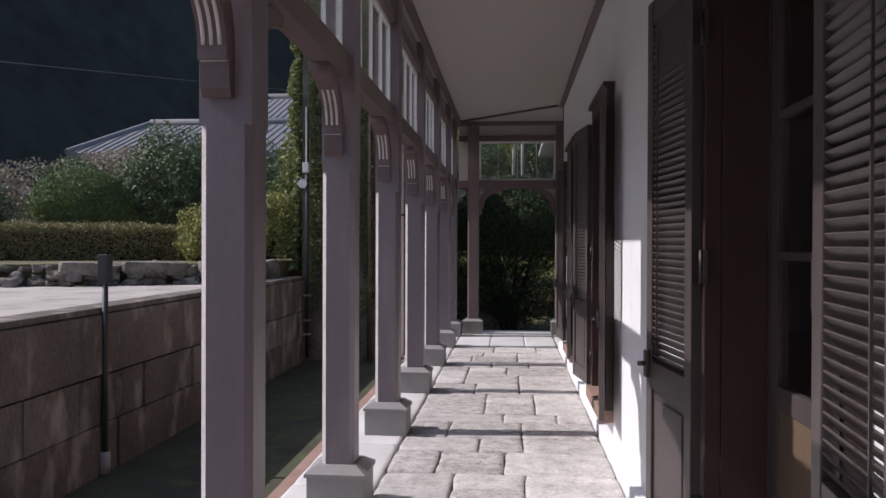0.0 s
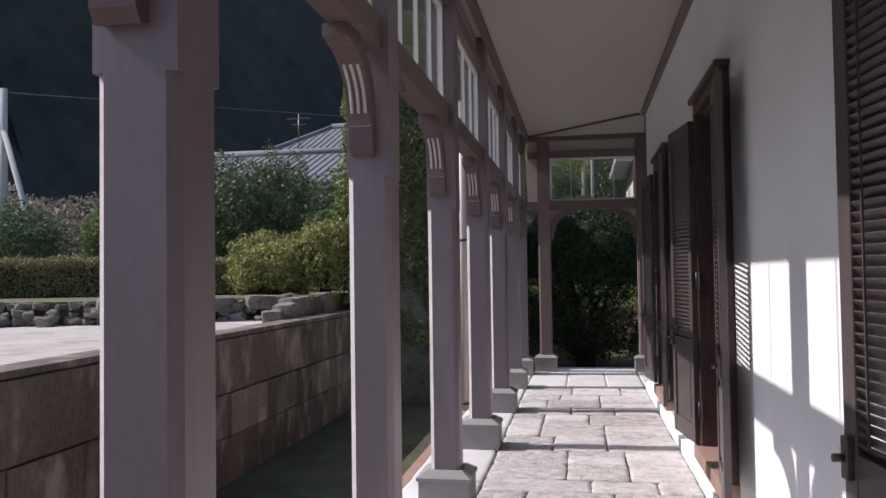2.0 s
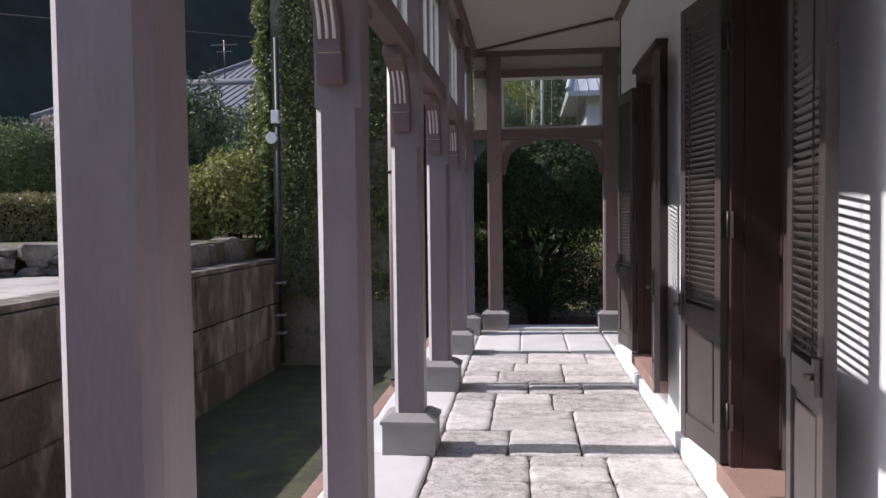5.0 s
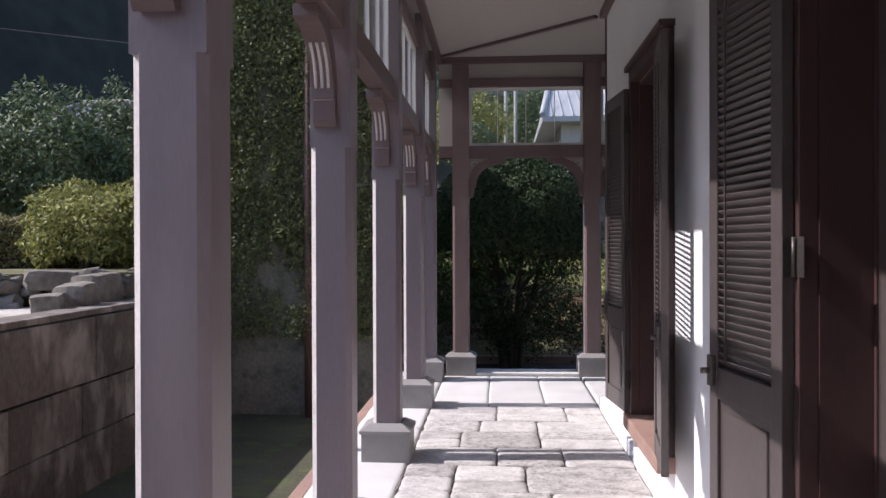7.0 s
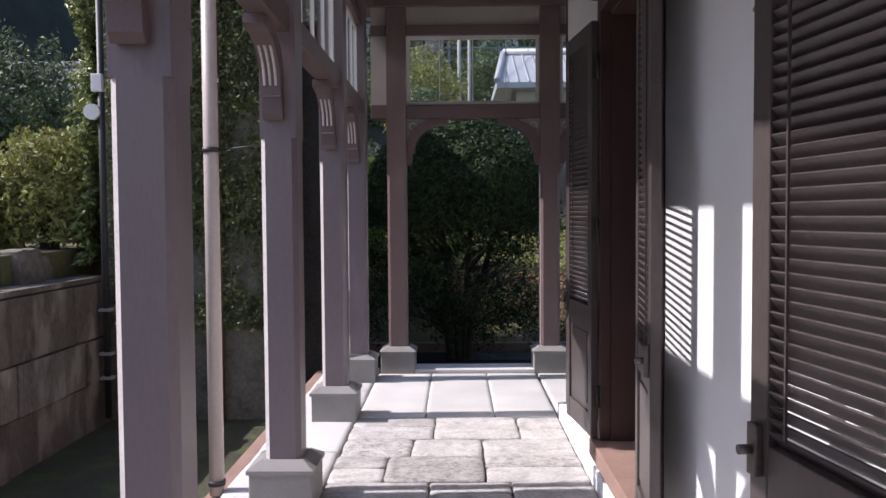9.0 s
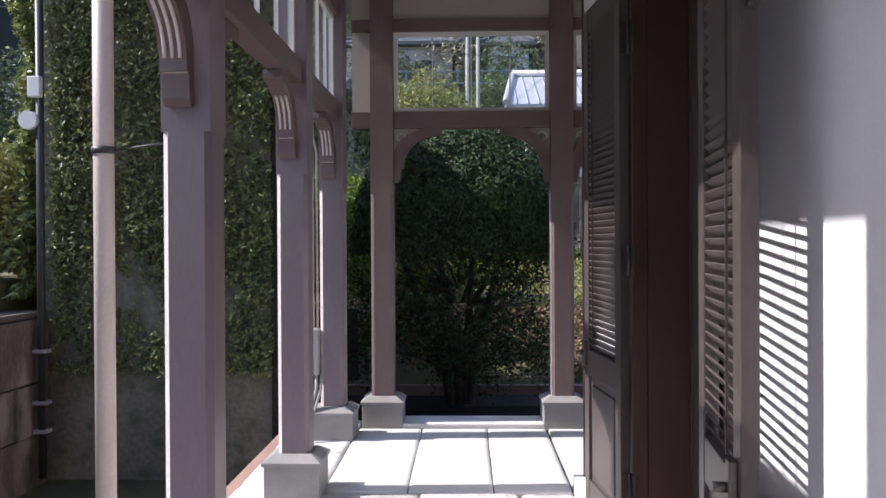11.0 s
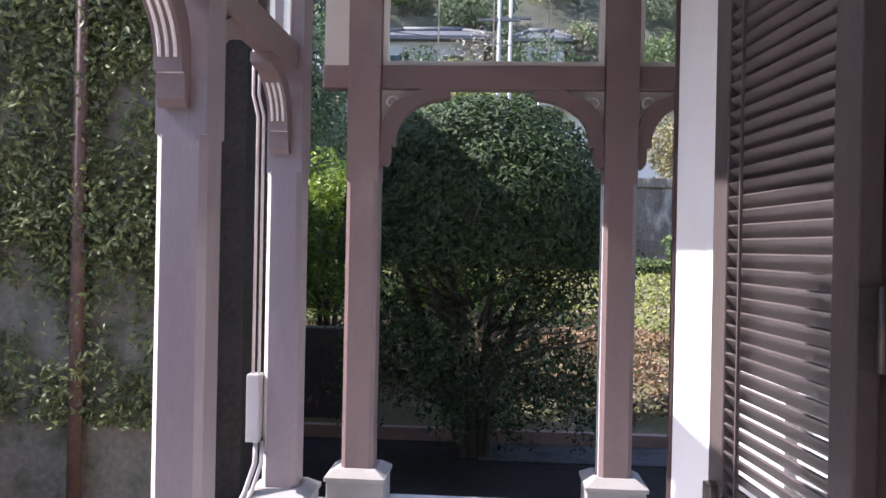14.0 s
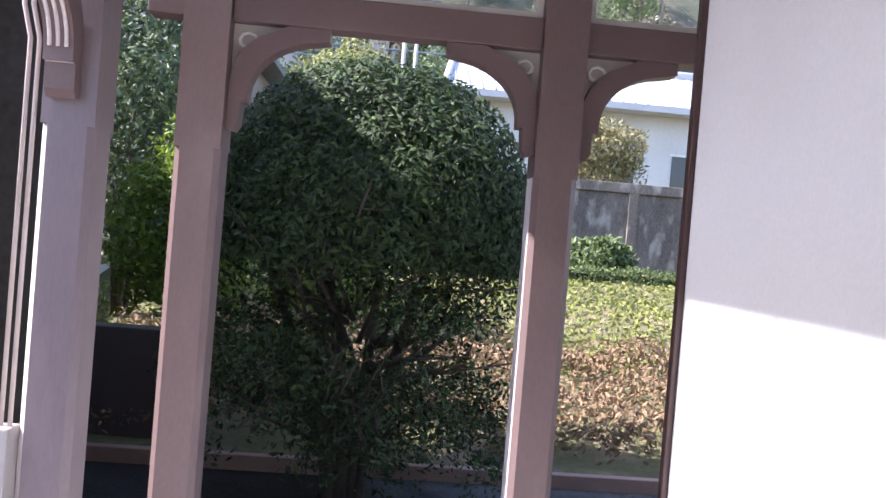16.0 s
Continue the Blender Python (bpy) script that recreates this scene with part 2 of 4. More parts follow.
def tube(bm, points, radius, sides=10, caps=True, taper=None):
    """A round bar along points; taper gives the end radius."""
    rings = []
    pts = [Vector(p) for p in points]
    for i, p in enumerate(pts):
        ahead = (pts[min(i + 1, len(pts) - 1)] - pts[max(i - 1, 0)]).normalized()
        side = ahead.orthogonal().normalized() if i == 0 else (side - ahead * side.dot(ahead)).normalized()
        up = ahead.cross(side)
        r = radius if taper is None else radius + (taper - radius) * i / max(1, len(pts) - 1)
        rings.append([bm.verts.new(p + (side * math.cos(a) + up * math.sin(a)) * r)
                      for a in (2 * math.pi * k / sides for k in range(sides))])
    for a, b in zip(rings, rings[1:]):
        for k in range(sides):
            f = bm.faces.new((a[k], a[(k + 1) % sides], b[(k + 1) % sides], b[k]))
            f.smooth = True
    if caps:
        bm.faces.new(rings[0][::-1])
        bm.faces.new(rings[-1])
    return bm


def prism(bm, outline, axis, a, b):
    """Extrudes a 2D outline (u, v) along x or y from a to b; v is z."""
    def place(u, v, w):
        return (w, u, v) if axis == "x" else (u, w, v)
    lo = [bm.verts.new(place(u, v, a)) for u, v in outline]
    hi = [bm.verts.new(place(u, v, b)) for u, v in outline]
    bm.faces.new(lo)
    bm.faces.new(hi[::-1])
    for i in range(len(lo)):
        j = (i + 1) % len(lo)
        bm.faces.new((lo[j], lo[i], hi[i], hi[j]))
    bmesh.ops.recalc_face_normals(bm, faces=bm.faces[:])
    return bm


def mesh_of(name, bm, mat):
    me = bpy.data.meshes.new(name)
    bm.to_mesh(me)
    bm.free()
    me.materials.append(mat)
    return me


def part(name, bm, mat, parent=None, label=""):
    ob = new(name, bm if isinstance(bm, bpy.types.Mesh) else mesh_of(name, bm, mat))
    if parent:
        ob.parent = parent
    return tagged(ob, label) if label else ob


def thing(name, label, category, group="", at=None):
    ob = new(name)
    ob.empty_display_size = 0.1
    if at:
        ob.matrix_basis = at if isinstance(at, Matrix) else Matrix.Translation(at)
    return tagged(ob, label, category, group)


def structure(name, bm, mat, label, category):
    return tagged(part(name, bm, mat), label, category, kind="structure")


# ---- plan ----
POST_Y = [15.31, 13.86, 11.99, 10.11, 8.23, 6.35, 4.47, 2.59, 0.71, -1.17]   # centres of the side posts
POST_X = -0.15
BEAM_LOW, BEAM_TOP, HEAD_LOW, HEAD_TOP, CEILING = 2.56, 2.70, 3.39, 3.49, 3.72
WALL_X, CORNER_Y, END_Y = 1.668, 13.82, 15.75
DOORS = [(11.04, 12.1), (7.92, 8.87), (3.5, 4.68)]
SILL, DOOR_TOP, LEAF_TOP = 0.30, 2.70, 2.66

# ---- setting ----
wall = bmesh.new()
edge = -5.0
for y0, y1 in sorted(DOORS):
    box(wall, WALL_X, WALL_X + 0.22, edge, y0, -0.8, 4.6)
    box(wall, WALL_X, WALL_X + 0.22, y0, y1, -0.8, SILL - 0.1)
    box(wall, WALL_X, WALL_X + 0.22, y0, y1, DOOR_TOP, 4.6)
    edge = y1
box(wall, WALL_X, WALL_X + 0.22, edge, CORNER_Y, -0.8, 4.6)
structure("wall_east", wall, M_PLASTER, "white plastered house wall with three shuttered doorways", "wall")
structure("corner_board", boxes((WALL_X - 0.013, WALL_X + 0.05, CORNER_Y + 0.003, CORNER_Y + 0.025, 0.104, CEILING - 0.07), bevel=0.003), M_JAMB,
          "brown painted board on the house corner", "trim")
NW = (2.59, 3.5, 1.13, 2.4)
structure("wall_north", boxes((WALL_X + 0.22, NW[0], CORNER_Y - 0.3, CORNER_Y, -0.8, 4.6), (NW[1], 12.0, CORNER_Y - 0.3, CORNER_Y, -0.8, 4.6),
                              (NW[0], NW[1], CORNER_Y - 0.3, CORNER_Y, -0.8, NW[2]), (NW[0], NW[1], CORNER_Y - 0.3, CORNER_Y, NW[3], 4.6)), M_PLASTER, "white plastered gable wall of the house", "wall")
structure("wall_back", boxes((-0.25, WALL_X, -5.2, -5.0, -0.8, 4.6)), M_PLASTER, "white plastered wall closing the veranda", "wall")
base = boxes((1.6, WALL_X, -5.0, CORNER_Y + 0.08, -0.1, 0.1), (WALL_X, 12.0, CORNER_Y, CORNER_Y + 0.08, -0.1, 0.1), bevel=0.008)
structure("baseboard", base, M_PLASTER, "low white plinth course at the foot of the wall", "plinth course")

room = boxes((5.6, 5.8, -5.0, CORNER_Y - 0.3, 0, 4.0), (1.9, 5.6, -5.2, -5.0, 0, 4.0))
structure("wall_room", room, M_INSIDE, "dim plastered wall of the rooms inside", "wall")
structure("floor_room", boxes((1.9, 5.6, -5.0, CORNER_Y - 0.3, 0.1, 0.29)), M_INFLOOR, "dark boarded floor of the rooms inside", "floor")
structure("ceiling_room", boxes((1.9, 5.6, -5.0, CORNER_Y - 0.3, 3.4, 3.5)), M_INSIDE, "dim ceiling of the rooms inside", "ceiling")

structure("ceiling", boxes((-0.4, WALL_X, -5.0, CORNER_Y, CEILING, CEILING + 0.08), (-0.4, 12.0, CORNER_Y, 16.3, CEILING, CEILING + 0.08)),
          M_CEIL, "flat cream board ceiling of the veranda", "ceiling")
structure("roof", boxes((-0.45, 12.0, -5.2, 16.3, 4.6, 4.7)), M_TILE, "roof slab over house and veranda", "roof")
trim = boxes((WALL_X - 0.06, WALL_X, -5.0, CORNER_Y + 0.06, CEILING - 0.06, CEILING - 0.002),
             (WALL_X, 12.0, CORNER_Y, CORNER_Y + 0.06, CEILING - 0.06, CEILING - 0.002),
             (-0.06, 0.0, -5.0, 15.55, CEILING - 0.07, CEILING - 0.002),
             (-0.06, 12.0, 15.55, 15.62, CEILING - 0.07, CEILING - 0.002))
structure("trim", trim, M_BEAM, "brown cornice moulding round the ceiling", "trim")
hip = bmesh.new()
box(hip, 0, 0.05, 0, 2.28, CEILING - 0.03, CEILING - 0.003)
hip.transform(pose(-0.05, 15.55, 0, 0, 0, -133.5))
structure("trim_hip", hip, M_BEAM, "brown batten running across the ceiling corner", "trim")

gable_window = structure("window_gable", boxes((NW[0], NW[0] + 0.06, 13.6, 13.66, NW[2], NW[3]), (NW[1] - 0.06, NW[1], 13.6, 13.66, NW[2], NW[3]),
                         (NW[0] + 0.06, NW[1] - 0.06, 13.6, 13.66, NW[2], NW[2] + 0.06), (NW[0] + 0.06, NW[1] - 0.06, 13.6, 13.66, NW[3] - 0.06, NW[3]),
                         (NW[0] + 0.06, NW[1] - 0.06, 13.61, 13.65, 1.37, 1.55), (NW[0] + 0.06, NW[1] - 0.06, 13.61, 13.65, 1.9, 1.97)), M_SHUT,
                         "dark sash window in the gable wall", "window")
part("pane", boxes((NW[0] + 0.05, NW[1] - 0.05, 13.625, 13.632, NW[2] + 0.05, 1.92)), M_FROST, gable_window, "white frosted glass")
top_pane = part("pane", boxes((NW[0] + 0.05, NW[1] - 0.05, 13.625, 13.632, 1.95, NW[3] - 0.05)), M_GLASS, gable_window, "clear glass")
top_pane.visible_shadow = False

# veranda bed under the paving
floor = structure("floor", boxes((-0.56, 1.6, -5.0, 15.95, -0.85, -0.03), (1.6, 12.0, CORNER_Y + 0.08, 15.95, -0.85, -0.03)), M_JOINT,
                  "veranda floor of large worn stone slabs", "floor")
structure("kerb_strip", boxes((-0.66, -0.565, -5.0, 15.9, -0.55, -0.03), bevel=0.012), M_TERRA, "terracotta edging along the veranda", "edging")


# ---- posts, beams and transoms ----
def chamfered(bm, x, y, half, z0, z1, cut=0.025):
    h, c = half, cut
    ring = [(-h + c, -h), (h - c, -h), (h, -h + c), (h, h - c), (h - c, h), (-h + c, h), (-h, h - c), (-h, -h + c)]
    lo = [bm.verts.new((x + u, y + v, z0)) for u, v in ring]
    hi = [bm.verts.new((x + u, y + v, z1)) for u, v in ring]
    for i in range(8):
        j = (i + 1) % 8
        bm.faces.new((lo[i], lo[j], hi[j], hi[i]))
    bm.faces.new(hi)
    bm.faces.new(lo[::-1])
    return bm


def frustum(bm, half0, half1, z0, z1):
    lo = [bm.verts.new((u * half0, v * half0, z0)) for u, v in ((-1, -1), (1, -1), (1, 1), (-1, 1))]
    hi = [bm.verts.new((u * half1, v * half1, z1)) for u, v in ((-1, -1), (1, -1), (1, 1), (-1, 1))]
    for i in range(4):
        j = (i + 1) % 4
        bm.faces.new((lo[i], lo[j], hi[j], hi[i]))
    bm.faces.new(hi)
    bm.faces.new(lo[::-1])
    return bm


def brace_outline(start, direction, reach=0.40, low=2.10):
    """Curved knee brace in (u, z): from the post's face at u = start out to the beam."""
    top = BEAM_LOW - 0.002
    out = [(0.0, low), (0.035, low - 0.01), (0.055, low + 0.02), (0.06, low + 0.115), (0.085, low + 0.115), (0.085, low + 0.15)]
    n = 9
    for i in range(n + 1):
        a = radians(4 + 80 * i / n)
        out.append((0.085 + (reach - 0.085) * (1 - math.cos(a)), low + 0.15 + (top - 0.06 - low - 0.15) * math.sin(a)))
    out += [(reach + 0.02, top - 0.05), (reach + 0.02, top), (reach - 0.16, top)]
    for i in range(6):
        a = radians(78 - 78 * i / 5)
        out.append((0.0 + (reach - 0.16) * (1 - math.cos(a)) * 0.9 + 0.004, low + 0.2 + (top - 0.03 - low - 0.2) * math.sin(a)))
    return [(start + direction * u, v) for u, v in out]


def spandrel_outline(start, direction, reach=0.40, low=2.10):
    """Corner between post, beam and the back of the knee brace."""
    top = BEAM_LOW - 0.003
    out = [(0.001, top), (0.001, low + 0.19)]
    for i in range(6):
        a = radians(78 * i / 5)
        out.append(((reach - 0.16) * (1 - math.cos(a)) * 0.9 + 0.012, low + 0.19 + (top - 0.03 - low - 0.2) * math.sin(a)))
    out.append((reach - 0.15, top))
    return [(start + direction * u, v) for u, v in out]


def brace(parent, start, direction, axis, a, b, ribs=True):
    bm = prism(bmesh.new(), brace_outline(start, direction), axis, a, b)
    br = part("bracket", bm, M_BEAM, parent)
    if ribs:
        # three fillets down the curved underside
        for k in range(3):
            w = a + (b - a) * (0.22 + 0.28 * k)
            pts = []
            for i in range(7):
                g = radians(2 + 50 * i / 6)
                u = 0.085 + 0.315 * (1 - math.cos(g)) + 0.004
                v = 2.255 + 0.24 * math.sin(g) * 1.02
                pts.append((w, start + direction * u, v) if axis == "x" else (start + direction * u, w, v))
            part("fillet", tube(bmesh.new(), pts, 0.008, 6), M_PALEPAINT, br, "pale fillet")
        band = (a + 0.004, b - 0.004, start + direction * 0.058, start + direction * 0.07, 2.212, 2.226)
        part("band", boxes((band[0], band[1], min(band[2:4]), max(band[2:4]), band[4], band[5])), M_PALEPAINT, br, "pale band")
    return br


def veranda_post(name, x, y, up, braces, half=0.097, paint=None):
    """braces: which of -y, +y, -x, +x carry a curved bracket."""
    paint = paint or M_POST
    ob = thing(name, "square mauve-painted veranda post on a stone plinth" if paint is M_POST else "square brown-painted post of the end arches on a stone plinth", "post", "veranda posts", (x, y, 0))
    pl = part("plinth", box(bmesh.new(), -0.172, 0.172, -0.165, 0.165, -0.02, 0.2, bevel=0.008), M_PLINTH, ob, "grey dressed stone plinth")
    cap = frustum(frustum(bmesh.new(), 0.182, 0.182, 0.2, 0.222), 0.18, 0.118, 0.222, 0.262)
    part("plinth_cap", cap, M_PLINTH, pl)
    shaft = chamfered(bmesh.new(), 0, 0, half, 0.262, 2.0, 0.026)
    # Sunlit rim painted on: faces towards the sun get the pale material.
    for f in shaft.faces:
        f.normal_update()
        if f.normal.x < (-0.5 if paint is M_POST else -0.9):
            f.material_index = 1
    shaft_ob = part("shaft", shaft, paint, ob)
    shaft_ob.data.materials.append(M_PALEPAINT)
    head = bmesh.new()
    box(head, -half, half, -half, half, 2.0, up)
    part("post_head", head, paint, ob)
    for d in braces:
        if d in ("-y", "+y"):
            s = -1 if d == "-y" else 1
            brace(ob, s * half, s, "x", -0.07, 0.035)
        else:
            s = -1 if d == "-x" else 1
            br = brace(ob, s * half, s, "y", -0.05, 0.05, ribs=False)
            sp = part("spandrel", prism(bmesh.new(), spandrel_outline(s * half, s), "y", -0.008, 0.008), M_CEIL, br, "thin pale board in the bracket's corner")
            scroll = [(s * (half + 0.06 + 0.05 * math.cos(q * 0.7) * (1 - q / 11)), -0.014, 2.48 + 0.05 * math.sin(q * 0.7) * (1 - q / 11)) for q in range(9)]
            part("scroll", tube(bmesh.new(), scroll, 0.008, 6), M_WHITE, br, "small pale carved scroll")
    return ob


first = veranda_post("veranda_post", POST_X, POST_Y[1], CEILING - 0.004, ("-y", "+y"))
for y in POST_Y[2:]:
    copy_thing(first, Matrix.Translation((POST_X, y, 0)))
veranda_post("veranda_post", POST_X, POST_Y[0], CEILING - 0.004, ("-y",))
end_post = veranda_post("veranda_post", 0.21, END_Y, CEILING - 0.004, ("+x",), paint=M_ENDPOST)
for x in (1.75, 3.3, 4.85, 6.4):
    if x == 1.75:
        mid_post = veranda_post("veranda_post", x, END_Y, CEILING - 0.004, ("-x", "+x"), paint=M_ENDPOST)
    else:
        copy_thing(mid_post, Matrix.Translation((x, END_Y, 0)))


def beam(rows, label):
    return structure("beam", boxes(*rows, bevel=0.006), M_BEAM, label, "beam")


BX0, BX1 = POST_X - 0.05, POST_X + 0.07
beam([(BX0, BX1, POST_Y[i + 1] + 0.1, POST_Y[i] - 0.1, BEAM_LOW, BEAM_TOP) for i in range(len(POST_Y) - 1)], "brown painted beam over the side bays")
beam([(BX0, BX1, POST_Y[i + 1] + 0.1, POST_Y[i] - 0.1, HEAD_LOW, HEAD_TOP) for i in range(len(POST_Y) - 1)], "brown painted head rail over the side windows")
ENDX = [(-0.05, 0.11), (0.31, 1.65), (1.85, 3.2), (3.4, 4.75), (4.95, 6.3)]
beam([(a, b, END_Y - 0.06, END_Y + 0.06, BEAM_LOW, BEAM_TOP) for a, b in ENDX], "brown painted beam over the end arches")
beam([(a, b, END_Y - 0.06, END_Y + 0.06, HEAD_LOW, HEAD_TOP) for a, b in ENDX], "brown painted head rail over the end windows")
infill = bmesh.new()
for i in range(len(POST_Y) - 1):
    box(infill, POST_X - 0.01, POST_X + 0.02, POST_Y[i + 1] + 0.1, POST_Y[i] - 0.1, HEAD_TOP, CEILING)
for a, b in ENDX:
    box(infill, a, b, END_Y - 0.02, END_Y + 0.02, HEAD_TOP, CEILING)
box(infill, -0.05, 0.11, END_Y - 0.02, END_Y + 0.02, BEAM_TOP, HEAD_LOW)
structure("wall_infill", infill, M_CEIL, "cream boards between head rail and ceiling", "panel")


def transom(name, length, at, muntins):
    """A glazed sash in the local y-z plane, length along y."""
    ob = tagged(part(name, boxes((-0.018, 0.018, 0, length, BEAM_TOP, BEAM_TOP + 0.035), (-0.018, 0.018, 0, length, HEAD_LOW - 0.035, HEAD_LOW),
                                 (-0.018, 0.018, 0, 0.035, BEAM_TOP + 0.035, HEAD_LOW - 0.035),
                                 (-0.018, 0.018, length - 0.035, length, BEAM_TOP + 0.035, HEAD_LOW - 0.035)), M_WHITE),
                "white-painted transom window above the veranda beam", "window", "transom windows", "structure")
    ob.matrix_basis = at
    for k in range(muntins):
        y = length * (k + 1) / (muntins + 1)
        part("muntin", boxes((-0.013, 0.013, y - 0.0045, y + 0.0045, BEAM_TOP + 0.035, HEAD_LOW - 0.035)), M_WHITE, ob)
    pane = part("pane", boxes((-0.002, 0.002, 0.03, length - 0.03, BEAM_TOP + 0.03, HEAD_LOW - 0.03)), M_GLASS, ob, "clear window glass")
    pane.visible_shadow = False
    return ob


for i in range(len(POST_Y) - 1):
    transom("window", POST_Y[i] - POST_Y[i + 1] - 0.2, Matrix.Translation((POST_X + 0.01, POST_Y[i + 1] + 0.1, 0)), 3)
for a, b in ENDX[1:]:
    transom("window", b - a, pose(b, END_Y, 0, 0, 0, 90), 3)

structure("threshold", boxes((0.38, 1.58, 15.6, 15.93, -0.03, 0.035), (1.92, 3.13, 15.6, 15.93, -0.03, 0.035), bevel=0.01), M_SMOOTH,
          "pale stone threshold between the end plinths", "threshold")


# ---- doorways and shutters ----
LOUVRE_LOW, LOUVRE_TOP, STEP = 1.055, 2.56, 0.0301
SLATS = {}


def slat_mesh(width):
    if width not in SLATS:
        bm = bmesh.new()
        box(bm, -0.023, 0.023, 0.0, width - 0.15, -0.0025, 0.0025)
        bm.transform(pose(0, 0, 0, 0, 50, 0))
        SLATS[width] = mesh_of("slat", bm, M_SHUT)
    return SLATS[width]


def shutter(y, turn, way, LEAF):
    """A louvred leaf hung at the frame's edge; way +1 folds towards +y, -1 towards -y; turn: degrees off the wall."""
    ob = thing("louvred_shutter", "dark brown louvred door shutter folded back against the wall", "shutter", "louvred shutters",
               pose(1.60, y, 0, 0, 0, turn * way))
    s = way
    def span(a, b):
        return (min(s * a, s * b), max(s * a, s * b))
    T0, T1 = -0.04, 0.0
    for a, b in ((0.0, 0.075), (LEAF - 0.075, LEAF)):
        part("stile", box(bmesh.new(), T0, T1, *span(a, b), SILL + 0.01, LEAF_TOP, bevel=0.004), M_SHUT, ob)
    for z0, z1 in ((SILL + 0.01, SILL + 0.14), (LOUVRE_LOW - 0.12, LOUVRE_LOW), (LOUVRE_TOP, LEAF_TOP)):
        part("rail", box(bmesh.new(), T0 + 0.002, T1 - 0.002, *span(0.075, LEAF - 0.075), z0, z1, bevel=0.003), M_SHUT, ob)
    panel = boxes((T0 + 0.014, T1 - 0.014, *span(0.075, LEAF - 0.075), SILL + 0.14, LOUVRE_LOW - 0.12))
    box(panel, T0 + 0.006, T1 - 0.006, *span(0.115, LEAF - 0.115), SILL + 0.18, LOUVRE_LOW - 0.16, bevel=0.006)
    part("panel", panel, M_SHUT, ob)
    n = int((LOUVRE_TOP - LOUVRE_LOW) / STEP)
    for k in range(n):
        sl = part("slat", slat_mesh(LEAF), None, ob)
        sl.location = ((T0 + T1) / 2, 0.075 if s > 0 else -(LEAF - 0.075), LOUVRE_LOW + STEP * (k + 0.5))
    rod = box(bmesh.new(), T0 - 0.004, T0 + 0.002, *span(LEAF * 0.74 - 0.003, LEAF * 0.74 + 0.003), LOUVRE_LOW + 0.03, LOUVRE_TOP - 0.05)
    part("tilt_rod", rod, M_SHUT, ob)
    for z in (0.55, 1.49, 2.4):
        h = boxes((T0, T1, *span(-0.006, 0.0), z - 0.065, z + 0.065), (T1, T1 + 0.004, *span(-0.065, -0.008), z - 0.065, z + 0.065), bevel=0.001)
        for zs in (-0.045, -0.015, 0.015, 0.045):
            box(h, T0 + 0.012, T0 + 0.02, *span(-0.008, -0.005), z + zs - 0.004, z + zs + 0.004)
        tube(h, [(T1 - 0.006, -0.012 * s, z - 0.065), (T1 - 0.006, -0.012 * s, z + 0.065)], 0.008, 8)
        part("hinge", h, M_IRON, ob, "dark worn butt hinge with bright screws")
    knob = tube(bmesh.new(), [(-0.02, s * LEAF, 2.05), (-0.02, s * (LEAF + 0.03), 2.05)], 0.007, 8)
    part("knob", knob, M_STEEL, ob, "small dark iron stop")
    latch = boxes((T0 - 0.02, T0, *span(LEAF - 0.06, LEAF - 0.02), 0.98, 1.1), bevel=0.004)
    tube(latch, [(T0 - 0.02, s * (LEAF - 0.04), 1.04), (T0 - 0.05, s * (LEAF - 0.04), 1.04)], 0.012, 8)
    part("latch", latch, M_STEEL, ob, "small steel latch")
    return ob


